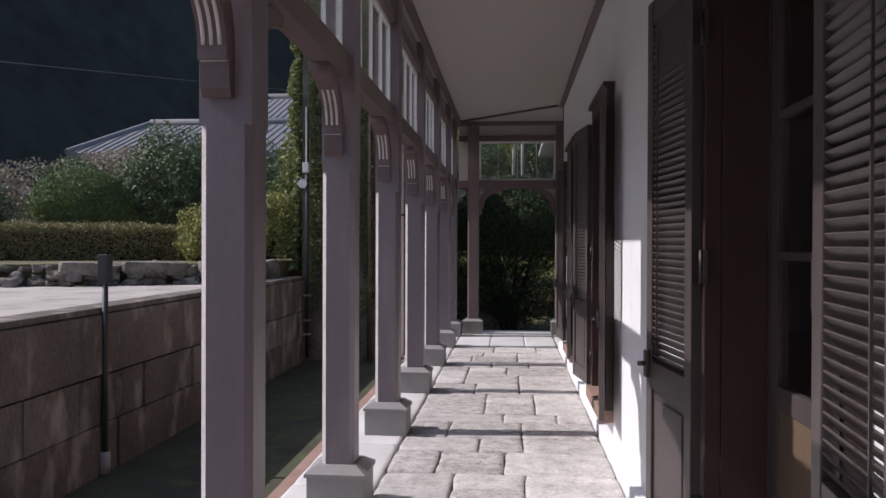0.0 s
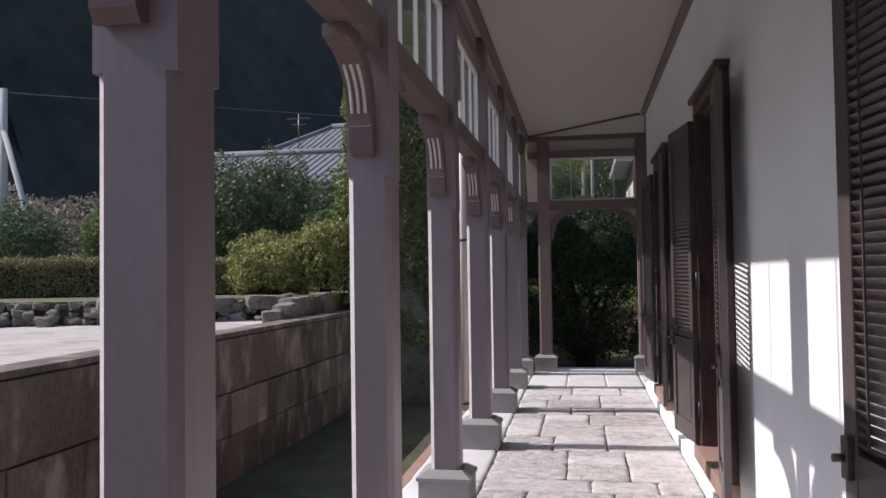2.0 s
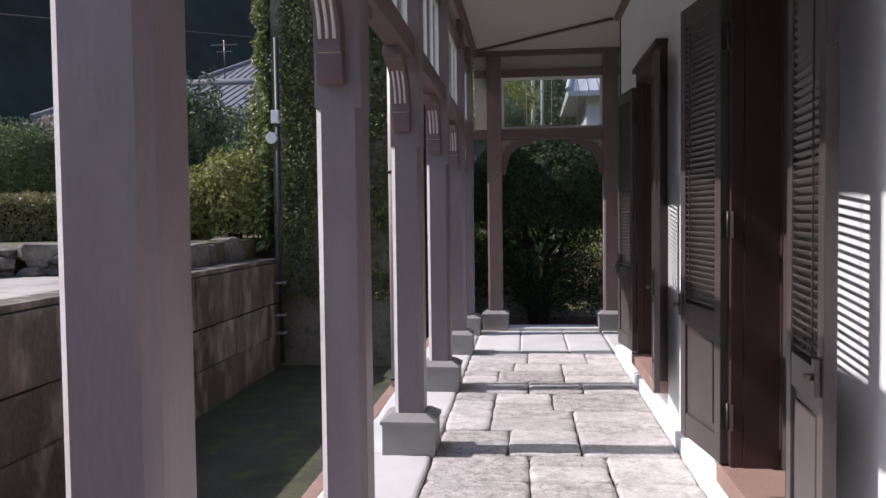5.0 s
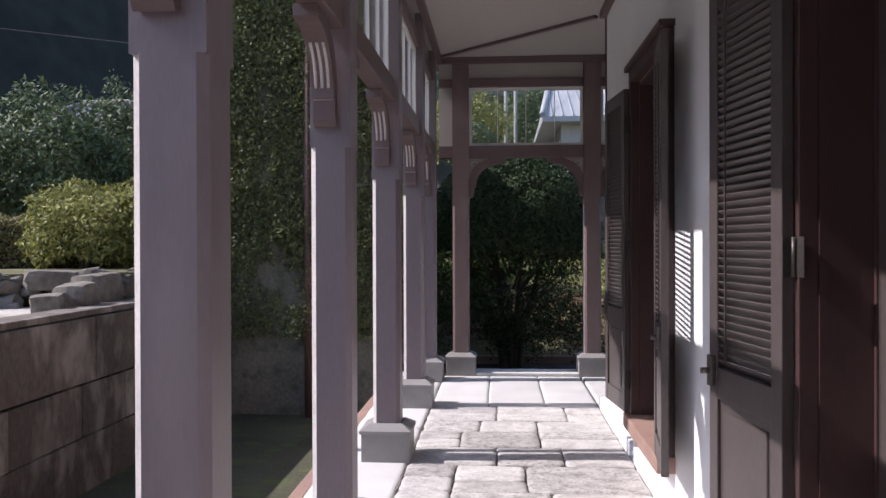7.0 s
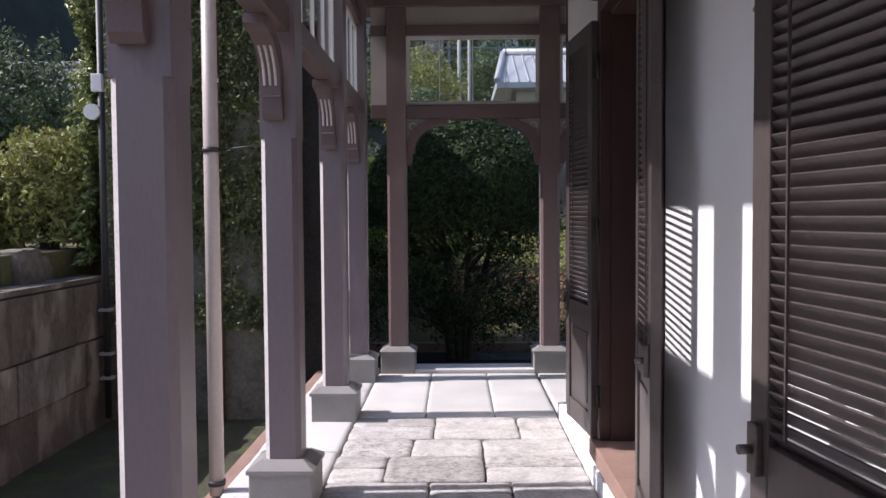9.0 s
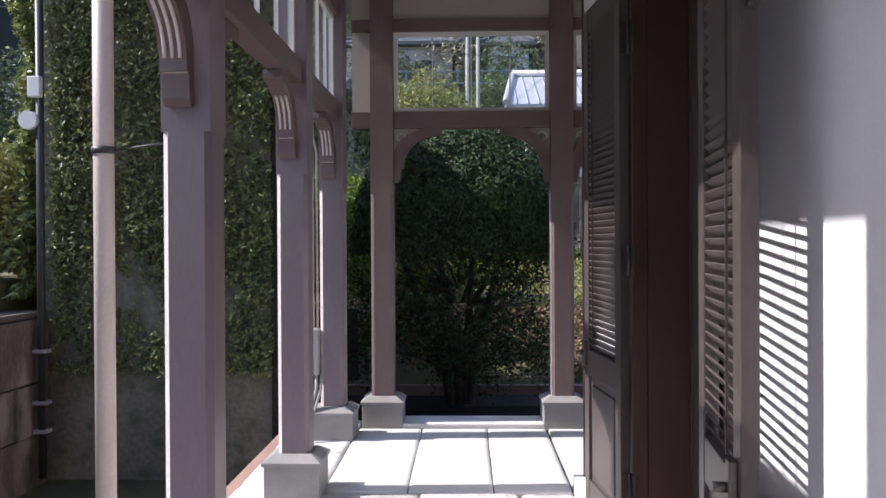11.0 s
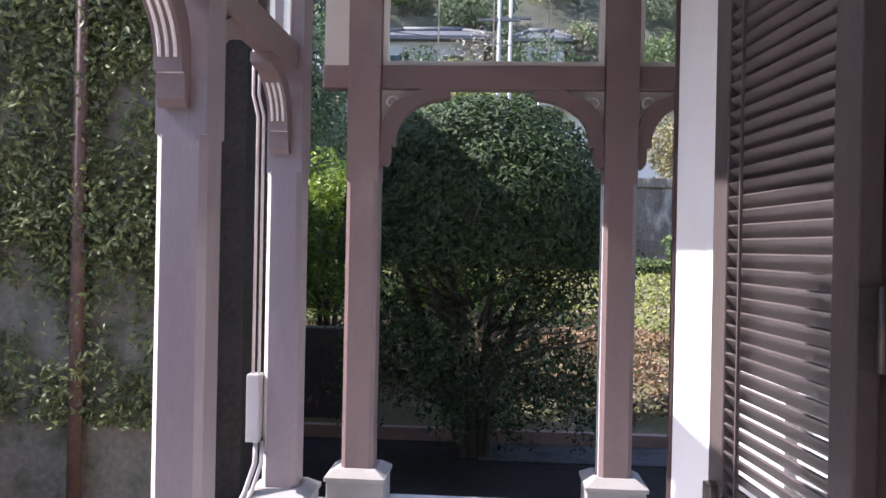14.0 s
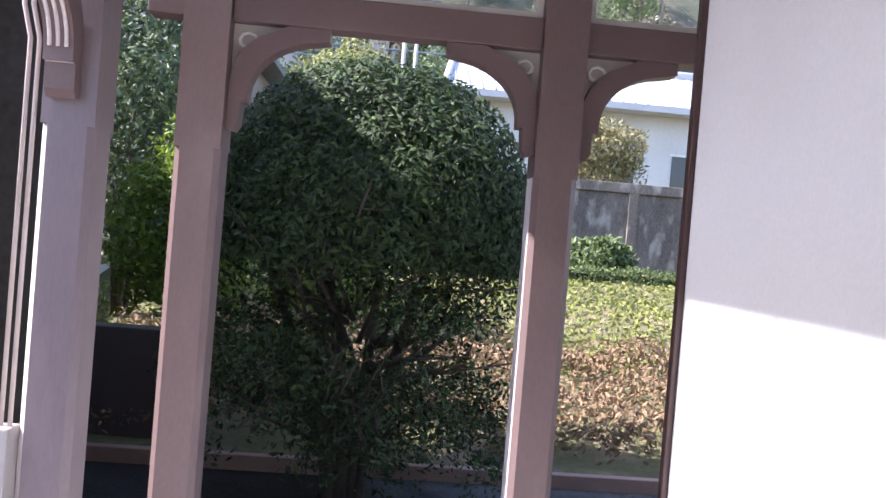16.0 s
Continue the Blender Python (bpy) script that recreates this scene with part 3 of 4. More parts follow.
def doorway(n, y0, y1, near_turn, far_turn):
    fx0, fx1 = 1.605, WALL_X - 0.001
    frame_bm = boxes((fx0, fx1, y0 - 0.09, y0, SILL, DOOR_TOP + 0.09), (fx0, fx1, y1, y1 + 0.09, SILL, DOOR_TOP + 0.09),
                     (fx0, fx1, y0, y1, DOOR_TOP, DOOR_TOP + 0.09), bevel=0.004)
    box(frame_bm, fx0 - 0.03, fx1, y0 - 0.12, y1 + 0.12, DOOR_TOP + 0.092, DOOR_TOP + 0.13, bevel=0.005)
    for a, b in ((y0 - 0.018, y0 + 0.006), (y1 - 0.006, y1 + 0.018)):
        box(frame_bm, fx1 + 0.0005, 1.834, a, b, SILL, DOOR_TOP)
    for a, b in ((y0 - 0.018, y0 + 0.022), (y1 - 0.022, y1 + 0.018)):
        box(frame_bm, 1.835, 1.895, a, b, SILL, DOOR_TOP, bevel=0.003)
    box(frame_bm, fx1 + 0.0005, 1.895, y0 + 0.022, y1 - 0.022, DOOR_TOP - 0.022, DOOR_TOP - 0.001)
    structure("door_frame_%d" % n, frame_bm, M_JAMB, "reddish brown painted timber door frame", "door frame")
    structure("door_sill_%d" % n, boxes((1.56, 1.99, y0 - 0.1, y1 + 0.1, SILL - 0.1, SILL - 0.002), bevel=0.008), M_TERRA,
              "terracotta coloured stone door sill", "sill")
    mid = y0 + (y1 - y0) * (0.65 if n == 1 else 0.5)
    for a, b in ((y0 + 0.024, mid - 0.003), (mid + 0.003, y1 - 0.024)):
        d = thing("glazed_door", "dark brown glazed door with a wooden lower panel, closed", "door", "glazed doors", (1.86, 0, 0))
        for u, v in ((a, a + 0.08), (b - 0.08, b)):
            part("stile", box(bmesh.new(), -0.02, 0.02, u, v, SILL + 0.01, DOOR_TOP - 0.03, bevel=0.003), M_SHUT, d)
        for z0, z1 in ((SILL + 0.01, SILL + 0.13), (0.98, 1.06), (1.52, 1.55), (2.03, 2.06), (DOOR_TOP - 0.12, DOOR_TOP - 0.03)):
            part("rail", box(bmesh.new(), -0.019, 0.019, a + 0.08, b - 0.08, z0, z1, bevel=0.002), M_SHUT, d)
        part("panel", box(bmesh.new(), -0.014, 0.014, a + 0.08, b - 0.08, SILL + 0.13, 0.98), M_WOOD, d, "light brown wooden panel")
        pane = part("pane", boxes((-0.002, 0.002, a + 0.08, b - 0.08, 1.06, DOOR_TOP - 0.12)), M_GLASS, d, "window glass")
        pane.visible_shadow = False
    shutter(y0 - 0.03, near_turn, -1, 0.52)
    shutter(y1 + 0.03, far_turn, 1, 0.58)


doorway(1, *DOORS[0], 7, 6)
doorway(2, *DOORS[1], 6, 8)
doorway(3, *DOORS[2], 5, 7)

# ---- fixtures on the veranda ----
pipe = thing("downpipe", "pale painted rainwater pipe outside the posts", "downpipe", at=(-0.59, 12.15, 0))
part("pipe", tube(bmesh.new(), [(0, 0, -0.02), (0, 0, 3.6)], 0.042, 14), M_PIPE, pipe)
for z in (0.05, 1.96, 3.1):
    part("clip", tube(bmesh.new(), [(0, 0, z - 0.015), (0, 0, z + 0.015)], 0.05, 14), M_DARK, pipe, "dark iron pipe clip")
part("stay", tube(bmesh.new(), [(0.04, 0, 1.96), (0.33, -0.1, 1.98)], 0.005, 6), M_DARK, pipe)

conduit = thing("electric_box", "grey electric box with conduits on the corner post", "electric box", at=(-0.285, 15.20, 0))
part("box", box(bmesh.new(), -0.035, 0.035, -0.05, 0.05, 0.52, 0.89, bevel=0.008), M_GREYBOX, conduit)
for dx in (-0.012, 0.02):
    part("conduit", tube(bmesh.new(), [(dx, 0, 0.89), (dx, 0, 2.3), (dx - 0.03, 0, 2.42), (dx - 0.03, 0, 2.9)], 0.009, 8), M_PIPE, conduit)
cable = [(0.01, 0, 0.52), (0.01, -0.01, 0.4), (-0.03, -0.05, 0.25), (-0.1, -0.12, 0.1), (-0.14, -0.18, -0.05)]
part("cable", tube(bmesh.new(), cable, 0.014, 8), M_GREYBOX, conduit, "grey cable bending down to the ground")
cable2 = [(x + 0.035, y, z) for x, y, z in cable]
part("cable", tube(bmesh.new(), cable2, 0.012, 8), M_GREYBOX, conduit)


# ---- plants ----
def leaves(count, place, size, seed, flat=0.5):
    """A mesh of many small folded leaves; place(rng) gives a point and an outward direction."""
    rng = np.random.default_rng(seed)
    verts, faces = [], []
    for _ in range(count):
        p, out = place(rng)
        d = Vector(rng.normal(size=3)) * (1 - flat) + Vector(out) * flat
        d.normalize()
        a = d.orthogonal().normalized()
        a.rotate(Matrix.Rotation(rng.uniform(0, 6.283), 3, d))
        b = d.cross(a)
        s = size * rng.uniform(0.6, 1.35)
        p = Vector(p)
        i = len(verts)
        verts += [p - a * s, p + b * s * 0.42 - d * s * 0.12, p + a * s * 1.05, p - b * s * 0.42 - d * s * 0.12]
        faces += [(i, i + 1, i + 2), (i, i + 2, i + 3)]
    return verts, faces


def foliage(name, mat, count, place, size, seed, parent=None, label="", flat=0.5):
    me = bpy.data.meshes.new(name)
    v, f = leaves(count, place, size, seed, flat)
    me.from_pydata([tuple(p) for p in v], [], f)
    me.materials.append(mat)
    ob = part(name, me, None, parent, label)
    return ob


def lumpy(centre, radii, depth=0.25, low=-1.0, seed=0, lump=0.18, freq=1.6):
    """Points in the outer shell of an uneven rounded crown."""
    c, r = Vector(centre), Vector(radii)
    def place(rng):
        while True:
            d = Vector(rng.normal(size=3)).normalized()
            if d.z >= low:
                break
        swell = 1 + lump * noise.noise(d * freq + Vector((seed * 7.1, seed * 3.3, 0))) + 0.5 * lump * noise.noise(d * freq * 3.1 + Vector((seed, 5, 9)))
        k = swell * (1 - depth * rng.random() ** 1.6)
        return (c.x + d.x * r.x * k, c.y + d.y * r.y * k, c.z + d.z * r.z * k), d
    return place


def shrub(name, label, category, centre, radii, mat, count, size, seed, ground, depth=0.3, lump=0.18, stems=4, low=-0.75, group=""):
    x, y, z = centre
    ob = thing(name, label, category, group, (x, y, ground))
    foliage("crown", mat, count, lumpy((0, 0, z - ground), radii, depth, low, seed, lump), size, seed, ob)
    wood = bmesh.new()
    rng = random.Random(seed)
    for k in range(stems):
        a = 6.283 * k / stems + rng.random()
        r = radii[0] * 0.5
        tube(wood, [(0.05 * math.cos(a), 0.05 * math.sin(a), -0.05), (r * 0.3 * math.cos(a), r * 0.3 * math.sin(a), (z - ground) * 0.6),
                    (r * math.cos(a), r * math.sin(a), (z - ground) * 1.0)], 0.05, 6, taper=0.012)
    part("trunk", wood, M_BARK, ob)
    return ob


# big clipped evergreen before the end arch: dome above, open branches below
BUSH = (0.85, 18.45)
bush = thing("clipped_evergreen", "large dark clipped evergreen bush with bare lower branches", "bush", at=(*BUSH, -0.37))
foliage("crown", L_BUSH, 42000, lumpy((0, 0, 2.07), (1.33, 1.2, 1.33), 0.26, -0.2, 3, 0.1), 0.031, 11, bush, flat=0.72)
tufts = random.Random(8)
centres = []
while len(centres) < 150:
    c = Vector((tufts.uniform(-1.35, 1.35), tufts.uniform(-1.2, 1.2), tufts.uniform(0.35, 2.15)))
    if 0.3 < math.hypot(c.x / 1.32, c.y / 1.2) < 1.0 and not 1.3 < c.z + 0.25 * c.x < 1.62 and tufts.random() < 0.35 + 0.4 * c.z / 2:
        centres.append(c)
def tuft(g):
    c = centres[int(g.integers(len(centres)))]
    d = Vector(g.normal(size=3)).normalized()
    return c + d * 0.3 * g.random() ** 0.6, d
foliage("skirt", L_BUSH, 24000, tuft, 0.028, 12, bush, "thin lower foliage in tufts", flat=0.45)
rng = random.Random(5)
wood = bmesh.new()
for dx, lean in ((0.0, -0.12), (0.09, 0.2), (-0.1, -0.3), (0.05, 0.05)):
    tube(wood, [(dx, 0, -0.05), (dx + lean * 0.3, 0.02, 0.5), (dx + lean * 1.1, 0.05, 1.1), (dx + lean * 2.2, 0, 1.9)], 0.07, 8, taper=0.03)
part("trunk", wood, M_BARK, bush)
limbs = bmesh.new()
for k in range(46):
    a, h = rng.uniform(0, 6.283), rng.uniform(0.35, 1.5)
    ln = rng.uniform(0.6, 1.25)
    p0 = Vector((0.12 * math.cos(a), 0.1 * math.sin(a), h))
    p1 = p0 + Vector((math.cos(a) * ln * 0.45, math.sin(a) * ln * 0.45, ln * rng.uniform(0.05, 0.45)))
    p2 = p0 + Vector((math.cos(a + 0.3) * ln, math.sin(a + 0.3) * ln, ln * rng.uniform(0.2, 0.8)))
    tube(limbs, [p0, p1, p2], 0.024, 6, taper=0.006)
    for q in range(6):
        b = p1.lerp(p2, rng.random())
        tube(limbs, [b, b + Vector((rng.uniform(-0.3, 0.3), rng.uniform(-0.3, 0.3), rng.uniform(-0.05, 0.35)))], 0.007, 4, taper=0.002)
part("limb", limbs, M_BARK, bush, "dark bare branches")

# ---- garden at the end of the veranda ----
GROUND = -0.37
# ---- side: channel, retaining wall, upper yard ----
CHAN, YARD, RET_X = -0.57, 0.93, -2.9
ground = bmesh.new()
box(ground, RET_X - 0.2, -0.561, -20, 16.0, CHAN - 0.2, CHAN)
structure("ground_channel", ground, M_MOSS, "mossy ground at the foot of the veranda", "ground")
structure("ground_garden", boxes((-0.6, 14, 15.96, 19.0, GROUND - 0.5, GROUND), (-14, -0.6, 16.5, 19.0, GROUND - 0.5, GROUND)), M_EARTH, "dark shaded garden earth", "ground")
def lawn_z(x, y):
    return GROUND + 0.1 + min(1.55, max(0, y - 19.1) * 0.2) + 0.05 * noise.noise(Vector((x, y, 0)) * 0.8)


lawn = bmesh.new()
nx, ny = 30, 26
grid = []
for j in range(ny + 1):
    y = 19.1 + 9.4 * j / ny
    grid.append([lawn.verts.new((x, y, lawn_z(x, y))) for x in (-9 + 24 * i / nx for i in range(nx + 1))])
for j in range(ny):
    for i in range(nx):
        lawn.faces.new((grid[j][i], grid[j][i + 1], grid[j + 1][i + 1], grid[j + 1][i])).smooth = True
structure("lawn", lawn, M_LAWN, "sloping lawn, dry and brown in front, green behind", "lawn")
structure("kerb", boxes((-9, 15, 19.0, 19.1, GROUND - 0.1, GROUND + 0.13), bevel=0.01), M_TERRA, "red brick edging of the lawn", "edging")
structure("gravel_path", boxes((0.9, 14, 18.3, 18.99, GROUND - 0.1, GROUND + 0.012)), M_GRAVEL, "grey gravel before the lawn edging", "path")
structure("ground", boxes((-400, 400, 28.7, 600, -0.8, 1.25), (15, 400, -300, 28.7, -0.8, -0.35), (-14, 15, -300, -20, -0.9, -0.8)), M_LAWN, "grassy ground reaching far", "ground")
structure("ground_yard", boxes((-400, RET_X - 0.3, -300, 28.7, -0.8, YARD)), M_SAND, "pale sandy yard above the retaining wall", "ground")
gw = bmesh.new()
box(gw, -3, 16, 28.5, 28.7, 0.9, 3.0)
box(gw, -3, 16, 28.44, 28.74, 3.0, 3.2, bevel=0.01)
for k in range(9):
    box(gw, -2.9 + 2.2 * k, -2.7 + 2.2 * k, 28.42, 28.5, 0.9, 3.0)
structure("wall_end_garden", gw, M_BLOCK, "grey concrete garden wall with posts", "wall")
# Dark brown material stands for the shade that this wall lies in.
structure("wall_low", boxes((-6.0, -0.5, 19.3, 19.55, GROUND - 0.1, 0.72), bevel=0.015), M_SHUT, "low garden wall, its shade put into the dark colour", "wall")

def on_lawn(x0, x1, y0, y1, lift):
    def place(g):
        x, y = g.uniform(x0, x1), g.uniform(y0, y1)
        return (x, y, lawn_z(x, y) + g.uniform(0, lift)), (0, -0.3, 1)
    return place
tagged(foliage("grass", M_GRASS, 20000, on_lawn(-3, 8, 21.6, 28.3, 0.05), 0.05, 31, flat=0.0), "dry and green grass blades on the slope", "grass", kind="stuff")
def on_mounds(g):
    while True:
        x, y = g.uniform(-2, 7.5), g.uniform(19.25, 22.2)
        h = 0.28 + 0.35 * noise.noise(Vector((x * 1.1, y * 1.3, 2)))
        if h > 0.05:
            return (x, y, lawn_z(x, y) + h * g.random() ** 0.4), (0, -0.4, 1)
tagged(foliage("dry_groundcover", L_BROWN, 22000, on_mounds, 0.04, 32, flat=0.2), "dry brown ground-cover shrubs behind the brick edging", "ground cover", kind="stuff")

# retaining wall of concrete blocks
ret = structure("wall_retaining", boxes((RET_X - 0.3, RET_X - 0.03, -20, 16.0, CHAN - 0.2, YARD - 0.005)), M_BLOCK, "weathered concrete block retaining wall", "wall")
structure("coping", boxes((RET_X - 0.3, RET_X + 0.01, -20, 16.0, YARD - 0.004, YARD + 0.05), bevel=0.01), M_BLOCK, "rough concrete coping of the retaining wall", "coping")

course_mesh = {}
for z0, z1, shift, widths, gap in ((CHAN - 0.02, -0.1, 0.3, (1.3, 1.7, 2.1), 0.003), (-0.1, 0.36, 0.0, (0.45, 0.6, 0.8, 1.0), 0.005),
                                   (0.36, YARD - 0.012, 0.45, (1.1, 1.9, 2.4), 0.003)):
    g = random.Random(int(z0 * 100) + 300)
    y = 2.0 + shift * 0.5
    while y < 15.9:
        w = min(g.choice(widths), 15.98 - y)
        pale = z0 == -0.1 and g.random() < 0.45
        key = (round(w, 2), z0, pale)
        if key not in course_mesh:
            course_mesh[key] = mesh_of("block", box(bmesh.new(), -0.035, 0.03, gap, w - gap, z0 + gap, z1 - (0.014 if z1 == 0.36 else gap), bevel=0.01), M_PALEBLOCK if pale else M_BLOCK)
        blk = part("block", course_mesh[key], None, ret)
        blk.location = (RET_X + g.uniform(-0.02, 0.012), y, 0)
        y += w
# Near-black slab paints in the shade on the ivy wall's end.
dark_end = structure("wall_shade_end", boxes((-0.82, -0.6, 15.95, 16.42, CHAN, 3.6)), M_EARTH, "dark slab standing in for the shaded end of the ivy wall", "wall")

# ivy wall across the end of the channel
# Second and third boxes are added out of view to keep sun off the bush.
structure("wall_ivy", boxes((-2.95, -0.82, 16.0, 16.4, CHAN, 6.0), (-2.95, -1.98, 16.4, 18.6, CHAN, 5.0), (-2.95, -2.35, 18.6, 21.5, CHAN, 3.3)), M_OLDWALL, "tall old stone wall behind ivy, with unseen added blocks that shade the bush", "wall")
def on_wall(g):
    while True:
        x, z = g.uniform(-2.8, -0.8), g.uniform(0.4, 6.0)
        edge_growth = 0.55 if x < -2.35 else 0.0
        if 0.7 * noise.noise(Vector((x * 1.6, 0, z * 1.4))) + 0.45 * noise.noise(Vector((x * 6, 2, z * 4))) + 0.14 * (z - 2.3) + edge_growth * min(1, max(0, z - 1.2)) > 0.6 * g.random() - 0.5:
            return (x, 16.0 - abs(g.normal(0, 0.07)) - 0.02 - 0.1 * max(0, noise.noise(Vector((x * 2, 3, z * 2)))), z), (0.0, -1.0, 0.25)
ivy = foliage("ivy", L_IVY, 62000, on_wall, 0.026, 41, flat=0.5)
def on_edge(g):
    z = 1.1 + 5.2 * g.random()
    reach = 0.26 + 0.22 * noise.noise(Vector((1.3, 4.0, z * 1.7))) + 0.12 * noise.noise(Vector((7, 2, z * 5.1)))
    a = g.uniform(1.2, 4.4)
    k = max(0.08, reach) * (0.55 + 0.5 * g.random())
    return (-2.93 + math.cos(a) * k, 16.12 + math.sin(a) * 1.15 * k - 0.06 * g.random(), z), (math.cos(a), -0.6, 0.3)
tagged(foliage("ivy", L_EDGE, 12000, on_edge, 0.04, 42, flat=0.4), "thick bright ivy spilling over the wall's edge", "ivy", kind="stuff")
tagged(ivy, "ivy leaves covering the tall wall", "ivy", kind="stuff")
rust = thing("rusty_pipe", "rusty brown pipe standing against the ivy wall", "pipe", at=(-1.68, 15.9, CHAN))
part("pipe", tube(bmesh.new(), [(0, 0, 0), (0, 0, 5.0)], 0.045, 10), M_RUST, rust)
lp = thing("lamp_pole", "dark pole with two small pale lamp housings", "pole", at=(-2.78, 15.7, CHAN))
part("pole", tube(bmesh.new(), [(0, 0, 0.1), (0, 0, 4.6)], 0.035, 8), M_DARK, lp)
part("box", box(bmesh.new(), -0.07, 0.04, -0.08, -0.02, 3.42, 3.6, bevel=0.01), M_WHITE, lp, "pale square lamp housing")
disc = tube(bmesh.new(), [(-0.07, -0.02, 3.22), (-0.07, -0.08, 3.22)], 0.08, 16)
part("lamp", disc, M_WHITE, lp, "pale round lamp")
for z in (0.5, 0.75, 1.2):
    part("clip", boxes((-0.06, 0.06, -0.05, 0.05, z, z + 0.03)), M_GREYBOX, lp)

gp = thing("gauge_post", "dark iron post with a small box on the retaining wall", "post", at=(RET_X + 0.05, 8.65, 0))
part("post", tube(bmesh.new(), [(0, 0, -0.45), (0, 0, 1.25)], 0.028, 8), M_DARK, gp)
part("box", box(bmesh.new(), -0.05, 0.05, -0.05, 0.05, 1.2, 1.47, bevel=0.01), M_DARK, gp)
part("sleeve", tube(bmesh.new(), [(0, 0, -0.56), (0, 0, -0.35)], 0.05, 8), M_GREYBOX, gp, "pale pipe sleeve")

# ---- upper garden beyond the retaining wall ----
TERR = 1.25
terrace = bmesh.new()
outline = [(-40, 11.6), (-9, 12.3), (-5.6, 13.1), (-3.22, 14.6), (-3.22, 28.69), (-40, 28.69)]
lo = [terrace.verts.new((x, y, YARD - 0.3)) for x, y in outline]
hi = [terrace.verts.new((x, y, TERR)) for x, y in outline]
terrace.faces.new(hi)
for i in range(len(lo)):
    j = (i + 1) % len(lo)
    terrace.faces.new((lo[i], lo[j], hi[j], hi[i]))
bmesh.ops.recalc_face_normals(terrace, faces=terrace.faces[:])
structure("ground_terrace", terrace, M_LAWN, "dry grassy terrace of the upper garden", "ground")

rock_meshes = []
for k in range(7):
    g = random.Random(100 + k)
    bm = bmesh.new()
    bmesh.ops.create_icosphere(bm, subdivisions=2, radius=1.0)
    for v in bm.verts:
        v.co = Vector((math.copysign(abs(v.co.x) ** 0.6, v.co.x), math.copysign(abs(v.co.y) ** 0.6, v.co.y), math.copysign(abs(v.co.z) ** 0.6, v.co.z)))
        v.co *= 1 + 0.45 * noise.noise(v.co * 1.1 + Vector((k * 5, 0, 0))) + 0.15 * noise.noise(v.co * 3.1)
        v.co.x *= 1.25
        v.co.z *= 0.7
    for f in bm.faces:
        f.smooth = False
    rock_meshes.append(mesh_of("stone", bm, M_ROCK))
rubble = thing("rubble_edging", "low dry-laid edging of rough grey stones along the terrace", "stone edging", at=(0, 0, YARD))
g = random.Random(4)
for (xa, ya), (xb, yb) in zip(outline[0:3], outline[1:4]):
    length = math.hypot(xb - xa, yb - ya)
    if xa < -30:
        xa, ya, length = -14, 12.2, 5.0
    n = int(length / 0.2)
    for k in range(n):
        f = (k + g.random() * 0.7) / n
        for tier in range(3):
            s = part("stone", g.choice(rock_meshes), None, rubble)
            r = g.uniform(0.05, 0.13)
            s.matrix_basis = pose(xa + (xb - xa) * f + g.uniform(-0.05, 0.05), ya + (yb - ya) * f - 0.12 - 0.16 * (2 - tier) * g.random(), r * 0.4 + 0.11 * tier,
                                  g.uniform(-15, 15), g.uniform(-15, 15), g.uniform(0, 360)) @ Matrix.Diagonal((r, r, r * g.uniform(0.8, 1.2), 1))

def rough_block(lx, ly, lz, seed):
    """A hewn stone: a box with broken faces and worn corners."""
    bm = bmesh.new()
    bmesh.ops.create_cube(bm, size=1.0)
    bmesh.ops.subdivide_edges(bm, edges=bm.edges[:], cuts=3, use_grid_fill=True)
    for v in bm.verts:
        q = v.co * 2.2 + Vector((seed * 3.1, seed, 0))
        corner = sum(abs(c) > 0.45 for c in v.co)
        v.co *= 1 - 0.07 * max(0, corner - 1) + 0.1 * noise.noise(q) + 0.06 * noise.noise(q * 2.7)
        v.co = Vector((v.co.x * lx, v.co.y * ly, v.co.z * lz))
    return mesh_of("stone", bm, M_ROCK)


block = thing("stone_block", "row of hewn stone blocks along the retaining wall", "stones", at=(0, 0, YARD))
for k, (x, y, lx, ly, lz, turn) in enumerate(((-3.3, 13.5, 0.3, 0.42, 0.26, 6), (-3.36, 14.0, 0.34, 0.4, 0.34, -8), (-3.42, 14.5, 0.36, 0.44, 0.3, 12), (-3.3, 14.98, 0.34, 0.42, 0.38, -4),
                                             (-3.4, 15.45, 0.36, 0.4, 0.33, 9), (-3.34, 13.08, 0.26, 0.3, 0.18, 20))):
    st = part("stone", rough_block(lx, ly, lz, k + 1), None, block)
    st.matrix_basis = pose(x, y, lz * 0.47, 3, -3, turn)
slabs = thing("edging_slab", "long pale hewn slabs capping the rough stone edging", "stones", at=(0, 0, YARD))
for k, (x, y, length) in enumerate(((-3.85, 14.02, 0.5), (-4.62, 13.52, 0.95), (-5.5, 12.98, 0.6))):
    st = part("stone", rough_block(length, 0.3, 0.2, 20 + k), None, slabs)
    st.matrix_basis = pose(x, y, 0.26, 2, 2, 32)

